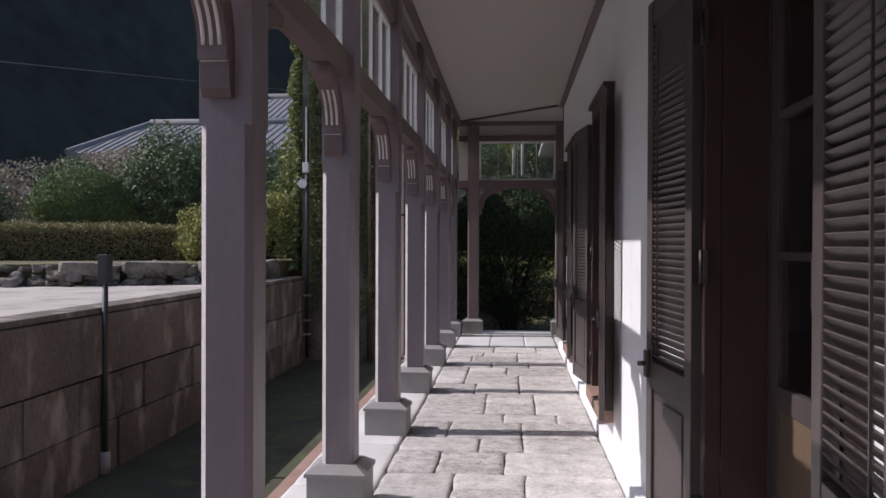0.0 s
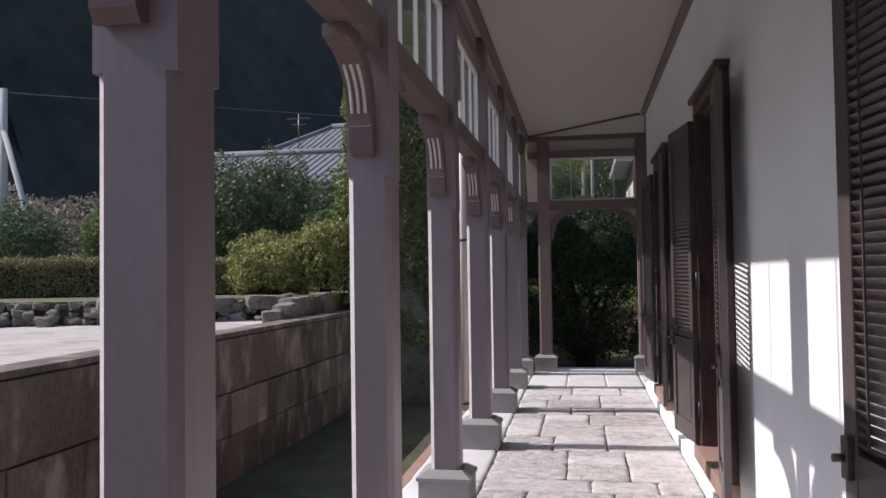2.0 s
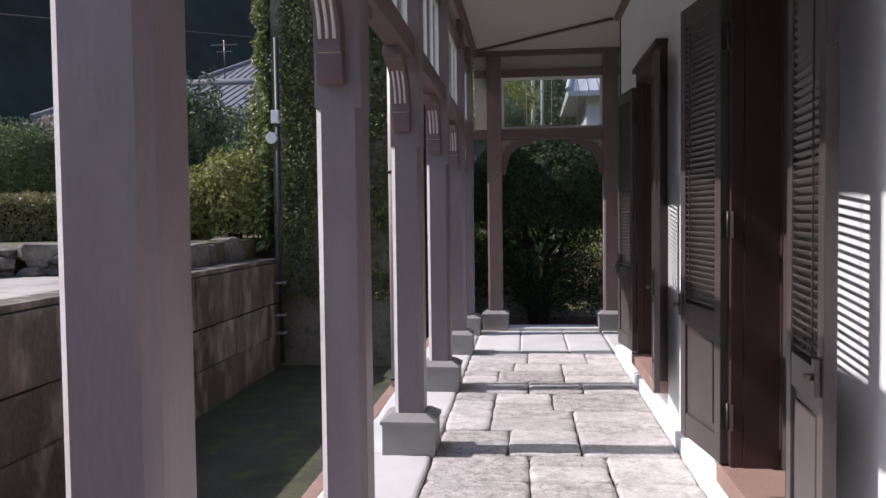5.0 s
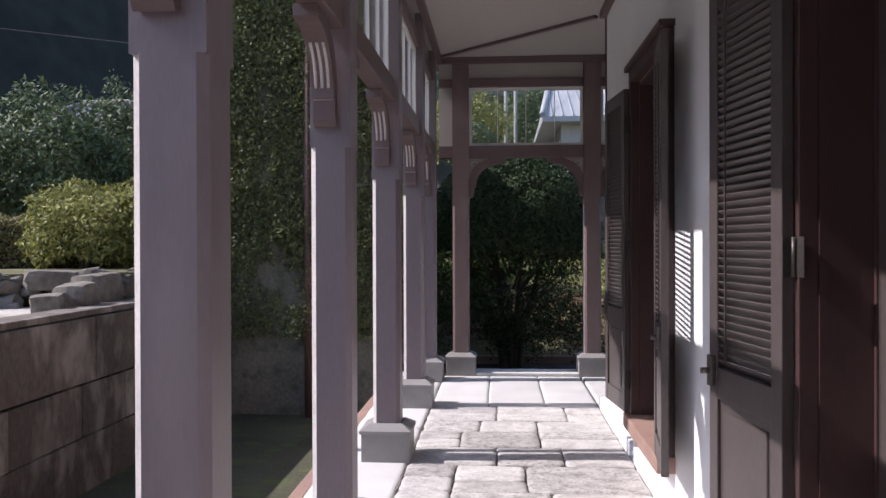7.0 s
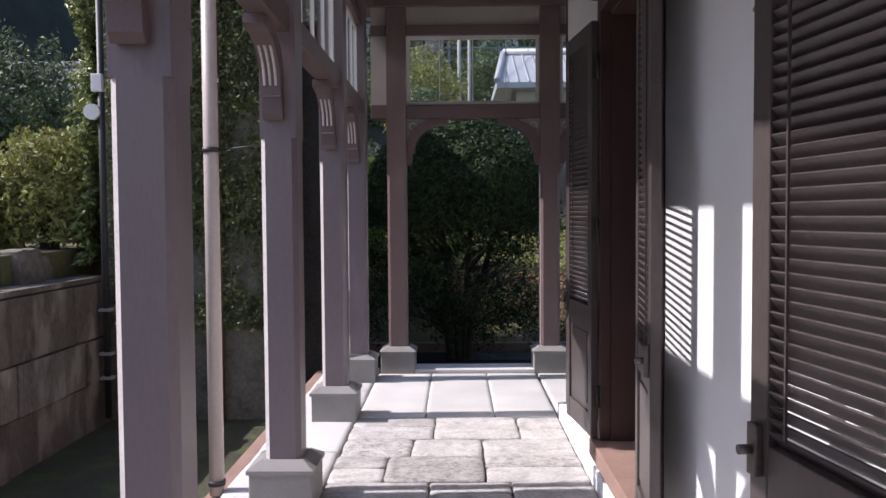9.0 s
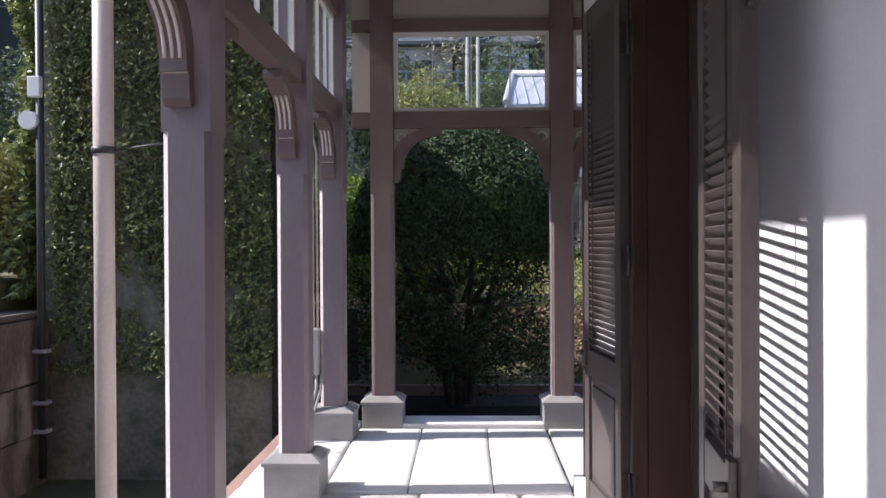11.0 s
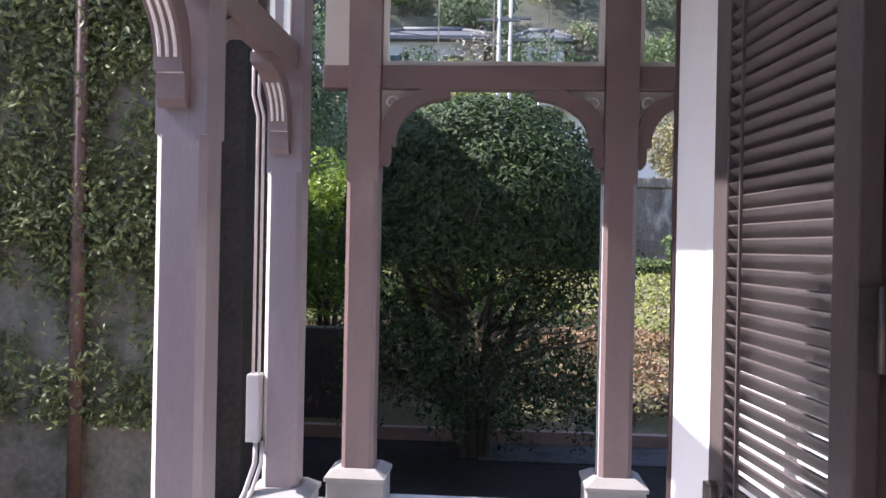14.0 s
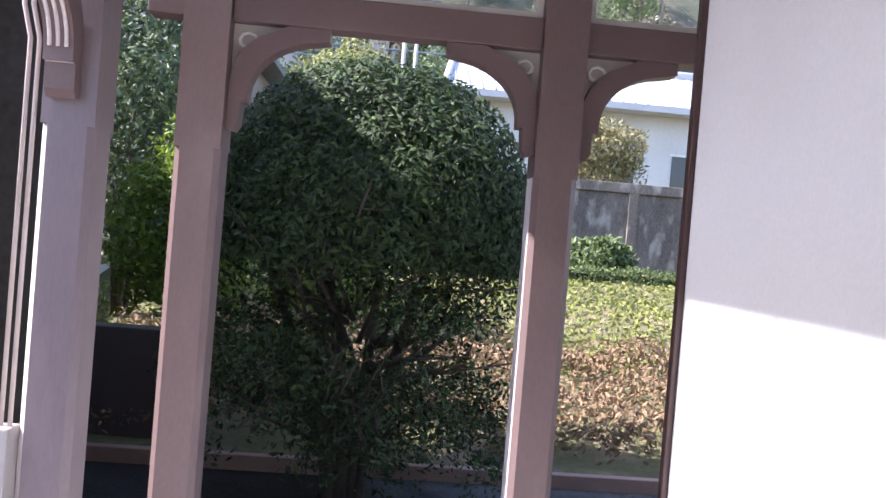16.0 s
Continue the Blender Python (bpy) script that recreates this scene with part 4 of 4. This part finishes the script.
def hedge_box(name, label, x0, x1, y0, y1, slope, z0, z1, mat, count, size, seed):
    def place(g):
        side = g.random()
        x, y, z = g.uniform(x0, x1), g.uniform(y0, y1), z1
        d = (0, 0, 1)
        if side < 0.55:
            y, z, d = y0, g.uniform(z0, z1), (0, -1, 0)
        elif side < 0.65:
            x, z, d = x1, g.uniform(z0, z1), (1, 0, 0)
        bumpy = 0.07 * noise.noise(Vector((x * 1.7, y * 1.7, z * 1.7)))
        return (x + d[0] * bumpy + g.normal(0, 0.03), y + (x - x0) * slope + d[1] * bumpy + g.normal(0, 0.03), z + d[2] * bumpy + g.normal(0, 0.03)), d
    ob = thing(name, label, "hedge")
    foliage("leaves", mat, count, place, size, seed, ob, flat=0.35)
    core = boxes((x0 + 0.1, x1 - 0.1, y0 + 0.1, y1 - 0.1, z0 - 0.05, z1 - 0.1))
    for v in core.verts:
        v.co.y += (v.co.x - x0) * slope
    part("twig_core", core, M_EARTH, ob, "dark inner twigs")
    return ob


hedge_box("clipped_hedge", "long low clipped hedge in yellowish green leaf", -12.5, -4.4, 14.0, 14.9, 0.27, TERR, 1.88, L_HEDGE, 42000, 0.027, 51)
hedge_box("low_box_hedge", "very low clipped green hedge before the concrete wall", -2.0, 9.0, 26.4, 26.9, 0.0, 1.15, 1.42, L_TOPI, 9000, 0.04, 52)

shrub("topiary_bush", "round clipped dark green topiary bush", "bush", (-8.0, 17.5, 2.36), (0.99, 0.92, 0.76), L_TOPI, 17000, 0.034, 61, TERR, 0.12, 0.06, low=-0.85)
shrub("evergreen_tree", "dense dark evergreen tree beside the topiary", "tree", (-6.75, 19.0, 2.72), (1.2, 1.0, 1.22), L_DEEP, 14000, 0.05, 62, TERR, 0.4, 0.4)
shrub("evergreen_tree", "slender pointed evergreen behind the dense one", "tree", (-6.0, 20.2, 3.05), (0.75, 0.65, 1.5), L_DEEP, 7000, 0.045, 79, TERR, 0.45, 0.5)
shrub("evergreen_tree", "slim light green evergreen tree by the ivy wall", "tree", (-3.3, 17.2, 2.5), (0.45, 0.5, 1.2), L_EDGE, 6000, 0.045, 63, TERR, 0.4, 0.45)
shrub("round_shrub", "round clipped green shrub", "bush", (-4.7, 19.9, 2.3), (0.95, 0.9, 0.75), L_TOPI, 9000, 0.036, 64, TERR, 0.15, 0.1)
shrub("yellow_shrub", "yellow-green leafy shrub behind the retaining wall", "bush", (-4.5, 16.0, 1.75), (0.72, 0.6, 0.62), L_YELLOW, 9000, 0.036, 65, TERR, 0.5, 0.4)
shrub("leafy_shrub", "loose green shrub behind the retaining wall", "bush", (-3.6, 16.2, 1.8), (0.6, 0.5, 0.75), L_YELLOW, 8000, 0.038, 66, TERR, 0.5, 0.4)
shrub("young_shrub", "small bright green shrub on the terrace", "bush", (-9.6, 14.0, 1.75), (0.45, 0.4, 0.65), L_YELLOW, 4000, 0.045, 67, TERR, 0.6, 0.5)
shrub("dark_shrub", "dark rounded shrub under the utility pole", "bush", (-11.9, 19.0, 2.3), (1.1, 1.0, 0.95), L_DEEP, 7000, 0.055, 68, TERR, 0.4, 0.35)
shrub("dark_shrub", "dark loose shrub on the terrace", "bush", (-10.4, 21.5, 2.6), (1.3, 1.0, 1.1), L_DEEP, 7000, 0.06, 69, TERR, 0.4, 0.4)
shrub("dry_shrub", "greyish dry shrub thicket on the terrace", "thicket", (-15.0, 23.5, 2.5), (3.2, 1.8, 1.7), L_GREY, 12000, 0.07, 70, TERR, 0.4, 0.35)
shrub("dry_shrub", "greyish dry shrub thicket on the terrace", "thicket", (-11.0, 25.5, 3.0), (2.2, 1.6, 1.8), L_GREY, 9000, 0.07, 71, TERR, 0.4, 0.35)
shrub("dark_shrub", "dark shrubs before the tiled house", "bush", (-7.6, 26.0, 3.0), (3.0, 1.5, 1.7), L_DEEP, 11000, 0.075, 72, TERR, 0.4, 0.4)
shrub("dark_shrub", "dark shrubs beside the garden steps", "bush", (-3.0, 24.5, 2.7), (1.8, 1.3, 1.9), L_DEEP, 9000, 0.065, 73, TERR, 0.4, 0.4)
shrub("fresh_shrub", "bright yellow-green shrub above the low garden wall", "bush", (-0.95, 20.3, 1.55), (0.72, 0.5, 1.05), L_FRESH, 9000, 0.04, 74, 0.0, 0.45, 0.35)
shrub("fresh_shrub", "small bright shrub on the lawn", "bush", (0.3, 22.5, 0.95), (0.8, 0.4, 0.35), L_FRESH, 3500, 0.04, 75, 0.45, 0.5, 0.4)
shrub("dark_tree", "dark tree behind the low garden wall", "tree", (-2.3, 22.6, 3.1), (1.25, 1.0, 2.4), L_DEEP, 12000, 0.055, 76, 0.4, 0.45, 0.4)
shrub("wall_shrub", "green shrub overhanging the concrete wall", "bush", (5.7, 30.2, 3.95), (1.0, 0.8, 0.9), L_HEDGE, 6000, 0.055, 77, 1.2, 0.5, 0.4)
shrub("agave_shrub", "spiky green plant at the foot of the concrete wall", "plant", (5.2, 27.6, 1.65), (0.6, 0.4, 0.4), L_TOPI, 1500, 0.09, 78, 1.3, 0.6, 0.4)

pole = thing("utility_pole", "grey concrete utility pole with a slanting brace", "utility pole", at=(-14.1, 21.5, TERR))
part("pole", tube(bmesh.new(), [(0, 0, -0.1), (0, 0, 5.35)], 0.12, 10, taper=0.09), M_POLE, pole)
part("brace", tube(bmesh.new(), [(2.0, -0.9, -0.1), (0.05, -0.05, 4.2)], 0.08, 8, taper=0.07), M_POLE, pole)
part("lamp", boxes((-0.5, -0.1, -0.06, 0.06, 2.75, 2.84)), M_WHITE, pole, "small pale street lamp")
wire = thing("power_line", "thin power line across the hillside", "cable", at=(0, 0, 0))
part("cable", tube(bmesh.new(), [(-60, 16.5, 7.6), (-40, 18.3, 6.5), (-14.1, 21.5, 6.5), (-4.6, 27.0, 6.35), (5, 40, 8.6)], 0.014, 5), M_STEEL, wire)


def hip_roof(bm, x0, x1, y0, y1, z0, z1, hip, thick=0.18):
    my = (y0 + y1) / 2
    e = [bm.verts.new(p) for p in ((x0, y0, z0), (x1, y0, z0), (x1, y1, z0), (x0, y1, z0))]
    r = [bm.verts.new((x0 + hip, my, z1)), bm.verts.new((x1 - hip, my, z1))]
    b = [bm.verts.new((v.co.x, v.co.y, z0 - thick)) for v in e]
    for q in ((e[0], e[1], r[1], r[0]), (e[2], e[3], r[0], r[1])):
        bm.faces.new(q)
    bm.faces.new((e[1], e[2], r[1]))
    bm.faces.new((e[3], e[0], r[0]))
    for i in range(4):
        j = (i + 1) % 4
        bm.faces.new((b[i], b[j], e[j], e[i]))
    bm.faces.new(b[::-1])
    return bm


def house(name, label, x0, x1, y0, y1, z0, eave, top, over, wall_mat, roof_mat, hip, ribs, windows):
    ob = thing(name, label, "house", at=((x0 + x1) / 2, (y0 + y1) / 2, z0))
    cx, cy = (x0 + x1) / 2, (y0 + y1) / 2
    def rel(bm):
        bm.transform(Matrix.Translation((-cx, -cy, -z0)))
        return bm
    part("wall", rel(boxes((x0, x1, y0, y1, z0 - 0.3, eave - 0.1))), wall_mat, ob)
    roof = part("roof", rel(hip_roof(bmesh.new(), x0 - over, x1 + over, y0 - over, y1 + over, eave, top, hip)), roof_mat, ob)
    ry0, my = y0 - over, (y0 + y1) / 2
    ridge = tube(bmesh.new(), [(x0 - over + hip, my, top + 0.06), (x1 + over - hip, my, top + 0.06)], 0.16, 8)
    for (xa, xb) in ((x0 - over, x0 - over + hip), (x1 + over, x1 + over - hip)):
        tube(ridge, [(xa, ry0, eave + 0.05), (xb, my, top + 0.05)], 0.11, 6)
    part("ridge", rel(ridge), roof_mat, roof)
    if ribs:
        rib = bmesh.new()
        n = int((x1 - x0 + 2 * over) / ribs)
        for k in range(1, n):
            x = x0 - over + k * (x1 - x0 + 2 * over) / n
            f = min(1.0, (x - x0 + over) / hip, (x1 + over - x) / hip) if hip > 0.01 else 1.0
            tube(rib, [(x, ry0, eave + 0.02), (x, ry0 + (my - ry0) * f, eave + (top - eave) * f + 0.01)], 0.028, 5, caps=False)
        tagged(part("roof_ribs", rel(rib), roof_mat, roof), kind="stuff")
    for wx, wz, ww, wh in windows:
        win = part("window", rel(boxes((wx, wx + ww, y0 - 0.03, y0 - 0.005, wz, wz + wh))), M_FAR, ob, "dark window")
        part("frame", rel(boxes((wx - 0.06, wx + ww + 0.06, y0 - 0.05, y0 - 0.031, wz - 0.06, wz), (wx - 0.06, wx + ww + 0.06, y0 - 0.05, y0 - 0.031, wz + wh, wz + wh + 0.06))), M_WHITE, win)
    return ob


house("tiled_house", "low house with a grey tiled hip roof behind the shrubs", -14.3, -4.6, 30.5, 37.5, 1.25, 4.85, 6.55, 1.0, M_HOUSE, M_TILE, 1.1, 0.3,
      ((-13.5, 2.4, 2.2, 1.6), (-10.0, 2.4, 2.2, 1.6)))
house("tiled_house", "upper part of a grey tiled house behind the lower roof", -12.0, -4.0, 38.0, 44.0, 1.25, 7.3, 8.9, 0.8, M_HOUSE, M_TILE, 1.5, 0.3,
      ((-10.0, 5.6, 1.8, 1.0),))
house("pale_roofed_house", "single-storey house with a pale ribbed metal roof", 2.9, 13.0, 35.0, 40.0, 1.25, 6.0, 7.55, 0.7, M_HOUSEW, M_METALROOF, 0.4, 0.35,
      ((6.3, 3.6, 1.6, 1.1), (9.0, 3.6, 1.6, 1.1)))
house("hillside_house", "pale two-storey house on the hillside", -5.5, 0.2, 52.0, 58.0, 7.5, 12.4, 13.6, 0.6, M_HOUSEW, M_ROOFDARK, 1.8, 0,
      ((-4.6, 10.6, 1.0, 0.9), (-1.8, 10.6, 1.0, 0.9), (-3.2, 8.6, 1.2, 1.0)))
house("hillside_house", "small pale building on the hillside", 2.2, 4.4, 53.0, 56.0, 8.0, 12.6, 13.4, 0.4, M_HOUSEW, M_ROOFDARK, 0.8, 0, ((2.7, 11.0, 0.8, 0.9),))
antenna = thing("roof_antenna", "thin television aerial on the tiled roof", "aerial", at=(-10.5, 34.0, 6.7))
part("mast", tube(bmesh.new(), [(0, 0, 0), (0, 0, 1.5)], 0.025, 6), M_STEEL, antenna)
part("arms", boxes((-0.5, 0.5, -0.02, 0.02, 1.3, 1.34), (-0.3, 0.3, -0.02, 0.02, 1.05, 1.09)), M_STEEL, antenna)
for x, y, h in ((1.0, 41.0, 11.0), (1.45, 42.5, 11.5)):
    p = thing("utility_pole", "tall pale utility pole behind the garden", "utility pole", "far poles", (x, y, 1.25))
    part("pole", tube(bmesh.new(), [(0, 0, -0.1), (0, 0, h - 1.25)], 0.095, 8, taper=0.07), M_POLE, p)
    part("crossarm", boxes((-0.8, 0.8, -0.06, 0.06, h - 2.1, h - 2.0)), M_STEEL, p)
rail = thing("guard_rail", "pale blue road guard rail along the hillside", "guard rail", at=(0, 46, 0))
for z in (9.0, 9.55):
    part("rail", boxes((-12, 14, -0.05, 0.05, z, z + 0.05)), M_BLUE, rail)
for k in range(11):
    part("post", boxes((-11.5 + 2.4 * k, -11.4 + 2.4 * k, 0.05, 0.15, 7.0, 9.7)), M_BLUE, rail)

far_trees = random.Random(9)
for k in range(34):
    x, y = far_trees.uniform(-8, 16), far_trees.uniform(45, 60)
    z = 1.5 + (y - 44) * 0.95
    r = far_trees.uniform(1.2, 2.2)
    if abs(y - 46) < 1.2:
        y += 2.5
    mat = far_trees.choice((L_DEEP, L_YELLOW, L_GREY, L_TOPI))
    shrub("hillside_tree", "small tree on the sunny hillside", "tree", (x, y, z + r * 0.9), (r, r, r * 1.05), mat, 1900, 0.12, 200 + k, z - 1.2, 0.5, 0.45, group="hillside trees")
shrub("garden_tree", "rounded green tree before the guard rail", "tree", (-0.6, 37.5, 6.0), (1.7, 1.4, 1.6), L_YELLOW, 6000, 0.08, 91, 1.25, 0.5, 0.4)
shrub("garden_tree", "dark round tree beside the pale roof", "tree", (-0.2, 34.0, 4.9), (0.9, 0.8, 0.9), L_DEEP, 4000, 0.06, 92, 1.25, 0.4, 0.25)
shrub("garden_tree", "grey-green tree behind the pale roof", "tree", (2.4, 43.5, 6.8), (1.5, 1.2, 2.0), L_DEEP, 5000, 0.09, 93, 1.25, 0.5, 0.4)

# ---- hills ----
def hill(name, label, mat, points, steps, rise, amp, seed):
    """A slope from the foot line points[0..1], climbing along rise = (dx, dy, dz)."""
    (xa, ya, za), (xb, yb, zb) = points
    bm = bmesh.new()
    n, m = steps
    rows = []
    for j in range(m + 1):
        v = j / m
        row = []
        for i in range(n + 1):
            u = i / n
            p = Vector((xa + (xb - xa) * u + rise[0] * v, ya + (yb - ya) * u + rise[1] * v, za + (zb - za) * u + rise[2] * v))
            w = noise.noise(p * 0.045 + Vector((seed, 0, 0))) * amp + noise.noise(p * 0.22 + Vector((seed, 3, 0))) * amp * 0.3 + noise.noise(p * 0.8) * amp * 0.12
            p.z += w * min(1, v * 4)
            row.append(bm.verts.new(p))
        rows.append(row)
    for j in range(m):
        for i in range(n):
            bm.faces.new((rows[j][i], rows[j][i + 1], rows[j + 1][i + 1], rows[j + 1][i])).smooth = True
    bmesh.ops.recalc_face_normals(bm, faces=bm.faces[:])
    return structure(name, bm, mat, label, "hill")


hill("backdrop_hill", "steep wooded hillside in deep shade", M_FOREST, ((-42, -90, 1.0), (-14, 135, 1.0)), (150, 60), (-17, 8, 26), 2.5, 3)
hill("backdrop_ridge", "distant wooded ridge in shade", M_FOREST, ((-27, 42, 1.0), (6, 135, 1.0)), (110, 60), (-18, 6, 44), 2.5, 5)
hill("backdrop_slope", "sunny scrub-covered hillside beyond the garden", M_SCRUB, ((-9, 44, 1.2), (70, 44, 1.2)), (110, 80), (0, 55, 55), 3.0, 8)


# ---- paving ----
def slab(w, d, seed, thick=0.06, rough=1.0):
    """A worn slab, centred, with a chipped, wandering outline and a rounded upper edge."""
    g = random.Random(seed)
    bm = bmesh.new()
    n = 7
    steps = [-1 + 2 * k / n for k in range(n)]
    per = [(s, -1) for s in steps] + [(1, s) for s in steps] + [(-s, 1) for s in steps] + [(-1, -s) for s in steps]
    total = len(per)
    def wander(u, v, size):
        q = Vector((u * w * size + seed * 3.7, v * d * size, seed * 1.3))
        return noise.noise(q), noise.noise(q + Vector((31, 7, 0)))
    out = []
    for u, v in per:
        (a, b), (c, e) = wander(u, v, 2.2), wander(u, v, 9.0)
        inward = 0.003 * rough
        corner = 0.009 * rough if abs(u) == 1 and abs(v) == 1 else 0.0
        out.append((u * (w / 2 - inward - corner) + (0.011 * a + 0.007 * c) * rough, v * (d / 2 - inward - corner) + (0.011 * b + 0.007 * e) * rough))
    def ring(inset, z, rise):
        return [bm.verts.new((x * (1 - inset / w), y * (1 - inset / d), z + rise * rough * noise.noise(Vector((x * 9 + seed, y * 9, z))))) for x, y in out]
    lo, mid, hi, top = ring(0, -thick, 0), ring(0, -0.012, 0), ring(0.014, -0.002, 0.004), ring(0.07, 0.0, 0.007)
    for a, b in ((lo, mid), (mid, hi), (hi, top)):
        for i in range(total):
            j = (i + 1) % total
            bm.faces.new((a[i], a[j], b[j], b[i])).smooth = b is not mid
    centre = bm.verts.new((g.uniform(-0.1, 0.1) * w, g.uniform(-0.1, 0.1) * d, g.uniform(-0.004, 0.005) * rough))
    for i in range(total):
        bm.faces.new((top[i], top[(i + 1) % total], centre)).smooth = True
    return bm


rng = random.Random(17)
JOINT = 0.002
row_y = 13.83
seed = 0
while row_y > -1.0:
    depth = rng.choice((0.34, 0.42, 0.5, 0.6))
    cuts = [0.012]
    while cuts[-1] < 1.595:
        cuts.append(cuts[-1] + rng.choice((0.34, 0.48, 0.62, 0.8)))
    cuts = [c for c in cuts if c < 1.3] + [1.595]
    for a, b in zip(cuts, cuts[1:]):
        k = rng.uniform(0.4, 0.6)
        halves = [(row_y - depth, row_y)] if rng.random() < 0.6 or depth < 0.45 else [(row_y - depth, row_y - depth * k), (row_y - depth * k, row_y)]
        for y0, y1 in halves:
            seed += 1
            s = part("slab", slab(b - a - JOINT, y1 - y0 - JOINT, seed), M_PITTED if rng.random() < 0.4 else M_STONE, floor)
            s.location = ((a + b) / 2, (y0 + y1) / 2, rng.uniform(-0.004, 0.004))
    row_y -= depth
# smooth slabs at the end
for a, b, y0, y1 in ((0.012, 0.55, 13.84, 15.59), (0.55, 1.1, 13.84, 15.59), (1.1, 1.595, 13.84, 15.59), (1.61, 2.5, 13.92, 15.59), (2.5, 3.5, 13.92, 15.59)):
    seed += 1
    s = part("slab", slab(b - a - 0.004, y1 - y0 - 0.004, seed, rough=0.25), M_SMOOTH, floor)
    s.location = ((a + b) / 2, (y0 + y1) / 2, 0)
# kerb slabs under the posts
y = 15.93
while y > -1.0:
    d = rng.uniform(0.8, 1.15)
    seed += 1
    s = part("slab", slab(0.555, d - 0.01, seed, thick=0.16, rough=0.6), M_SMOOTH, floor)
    s.location = (-0.275, y - d / 2, 0)
    y -= d
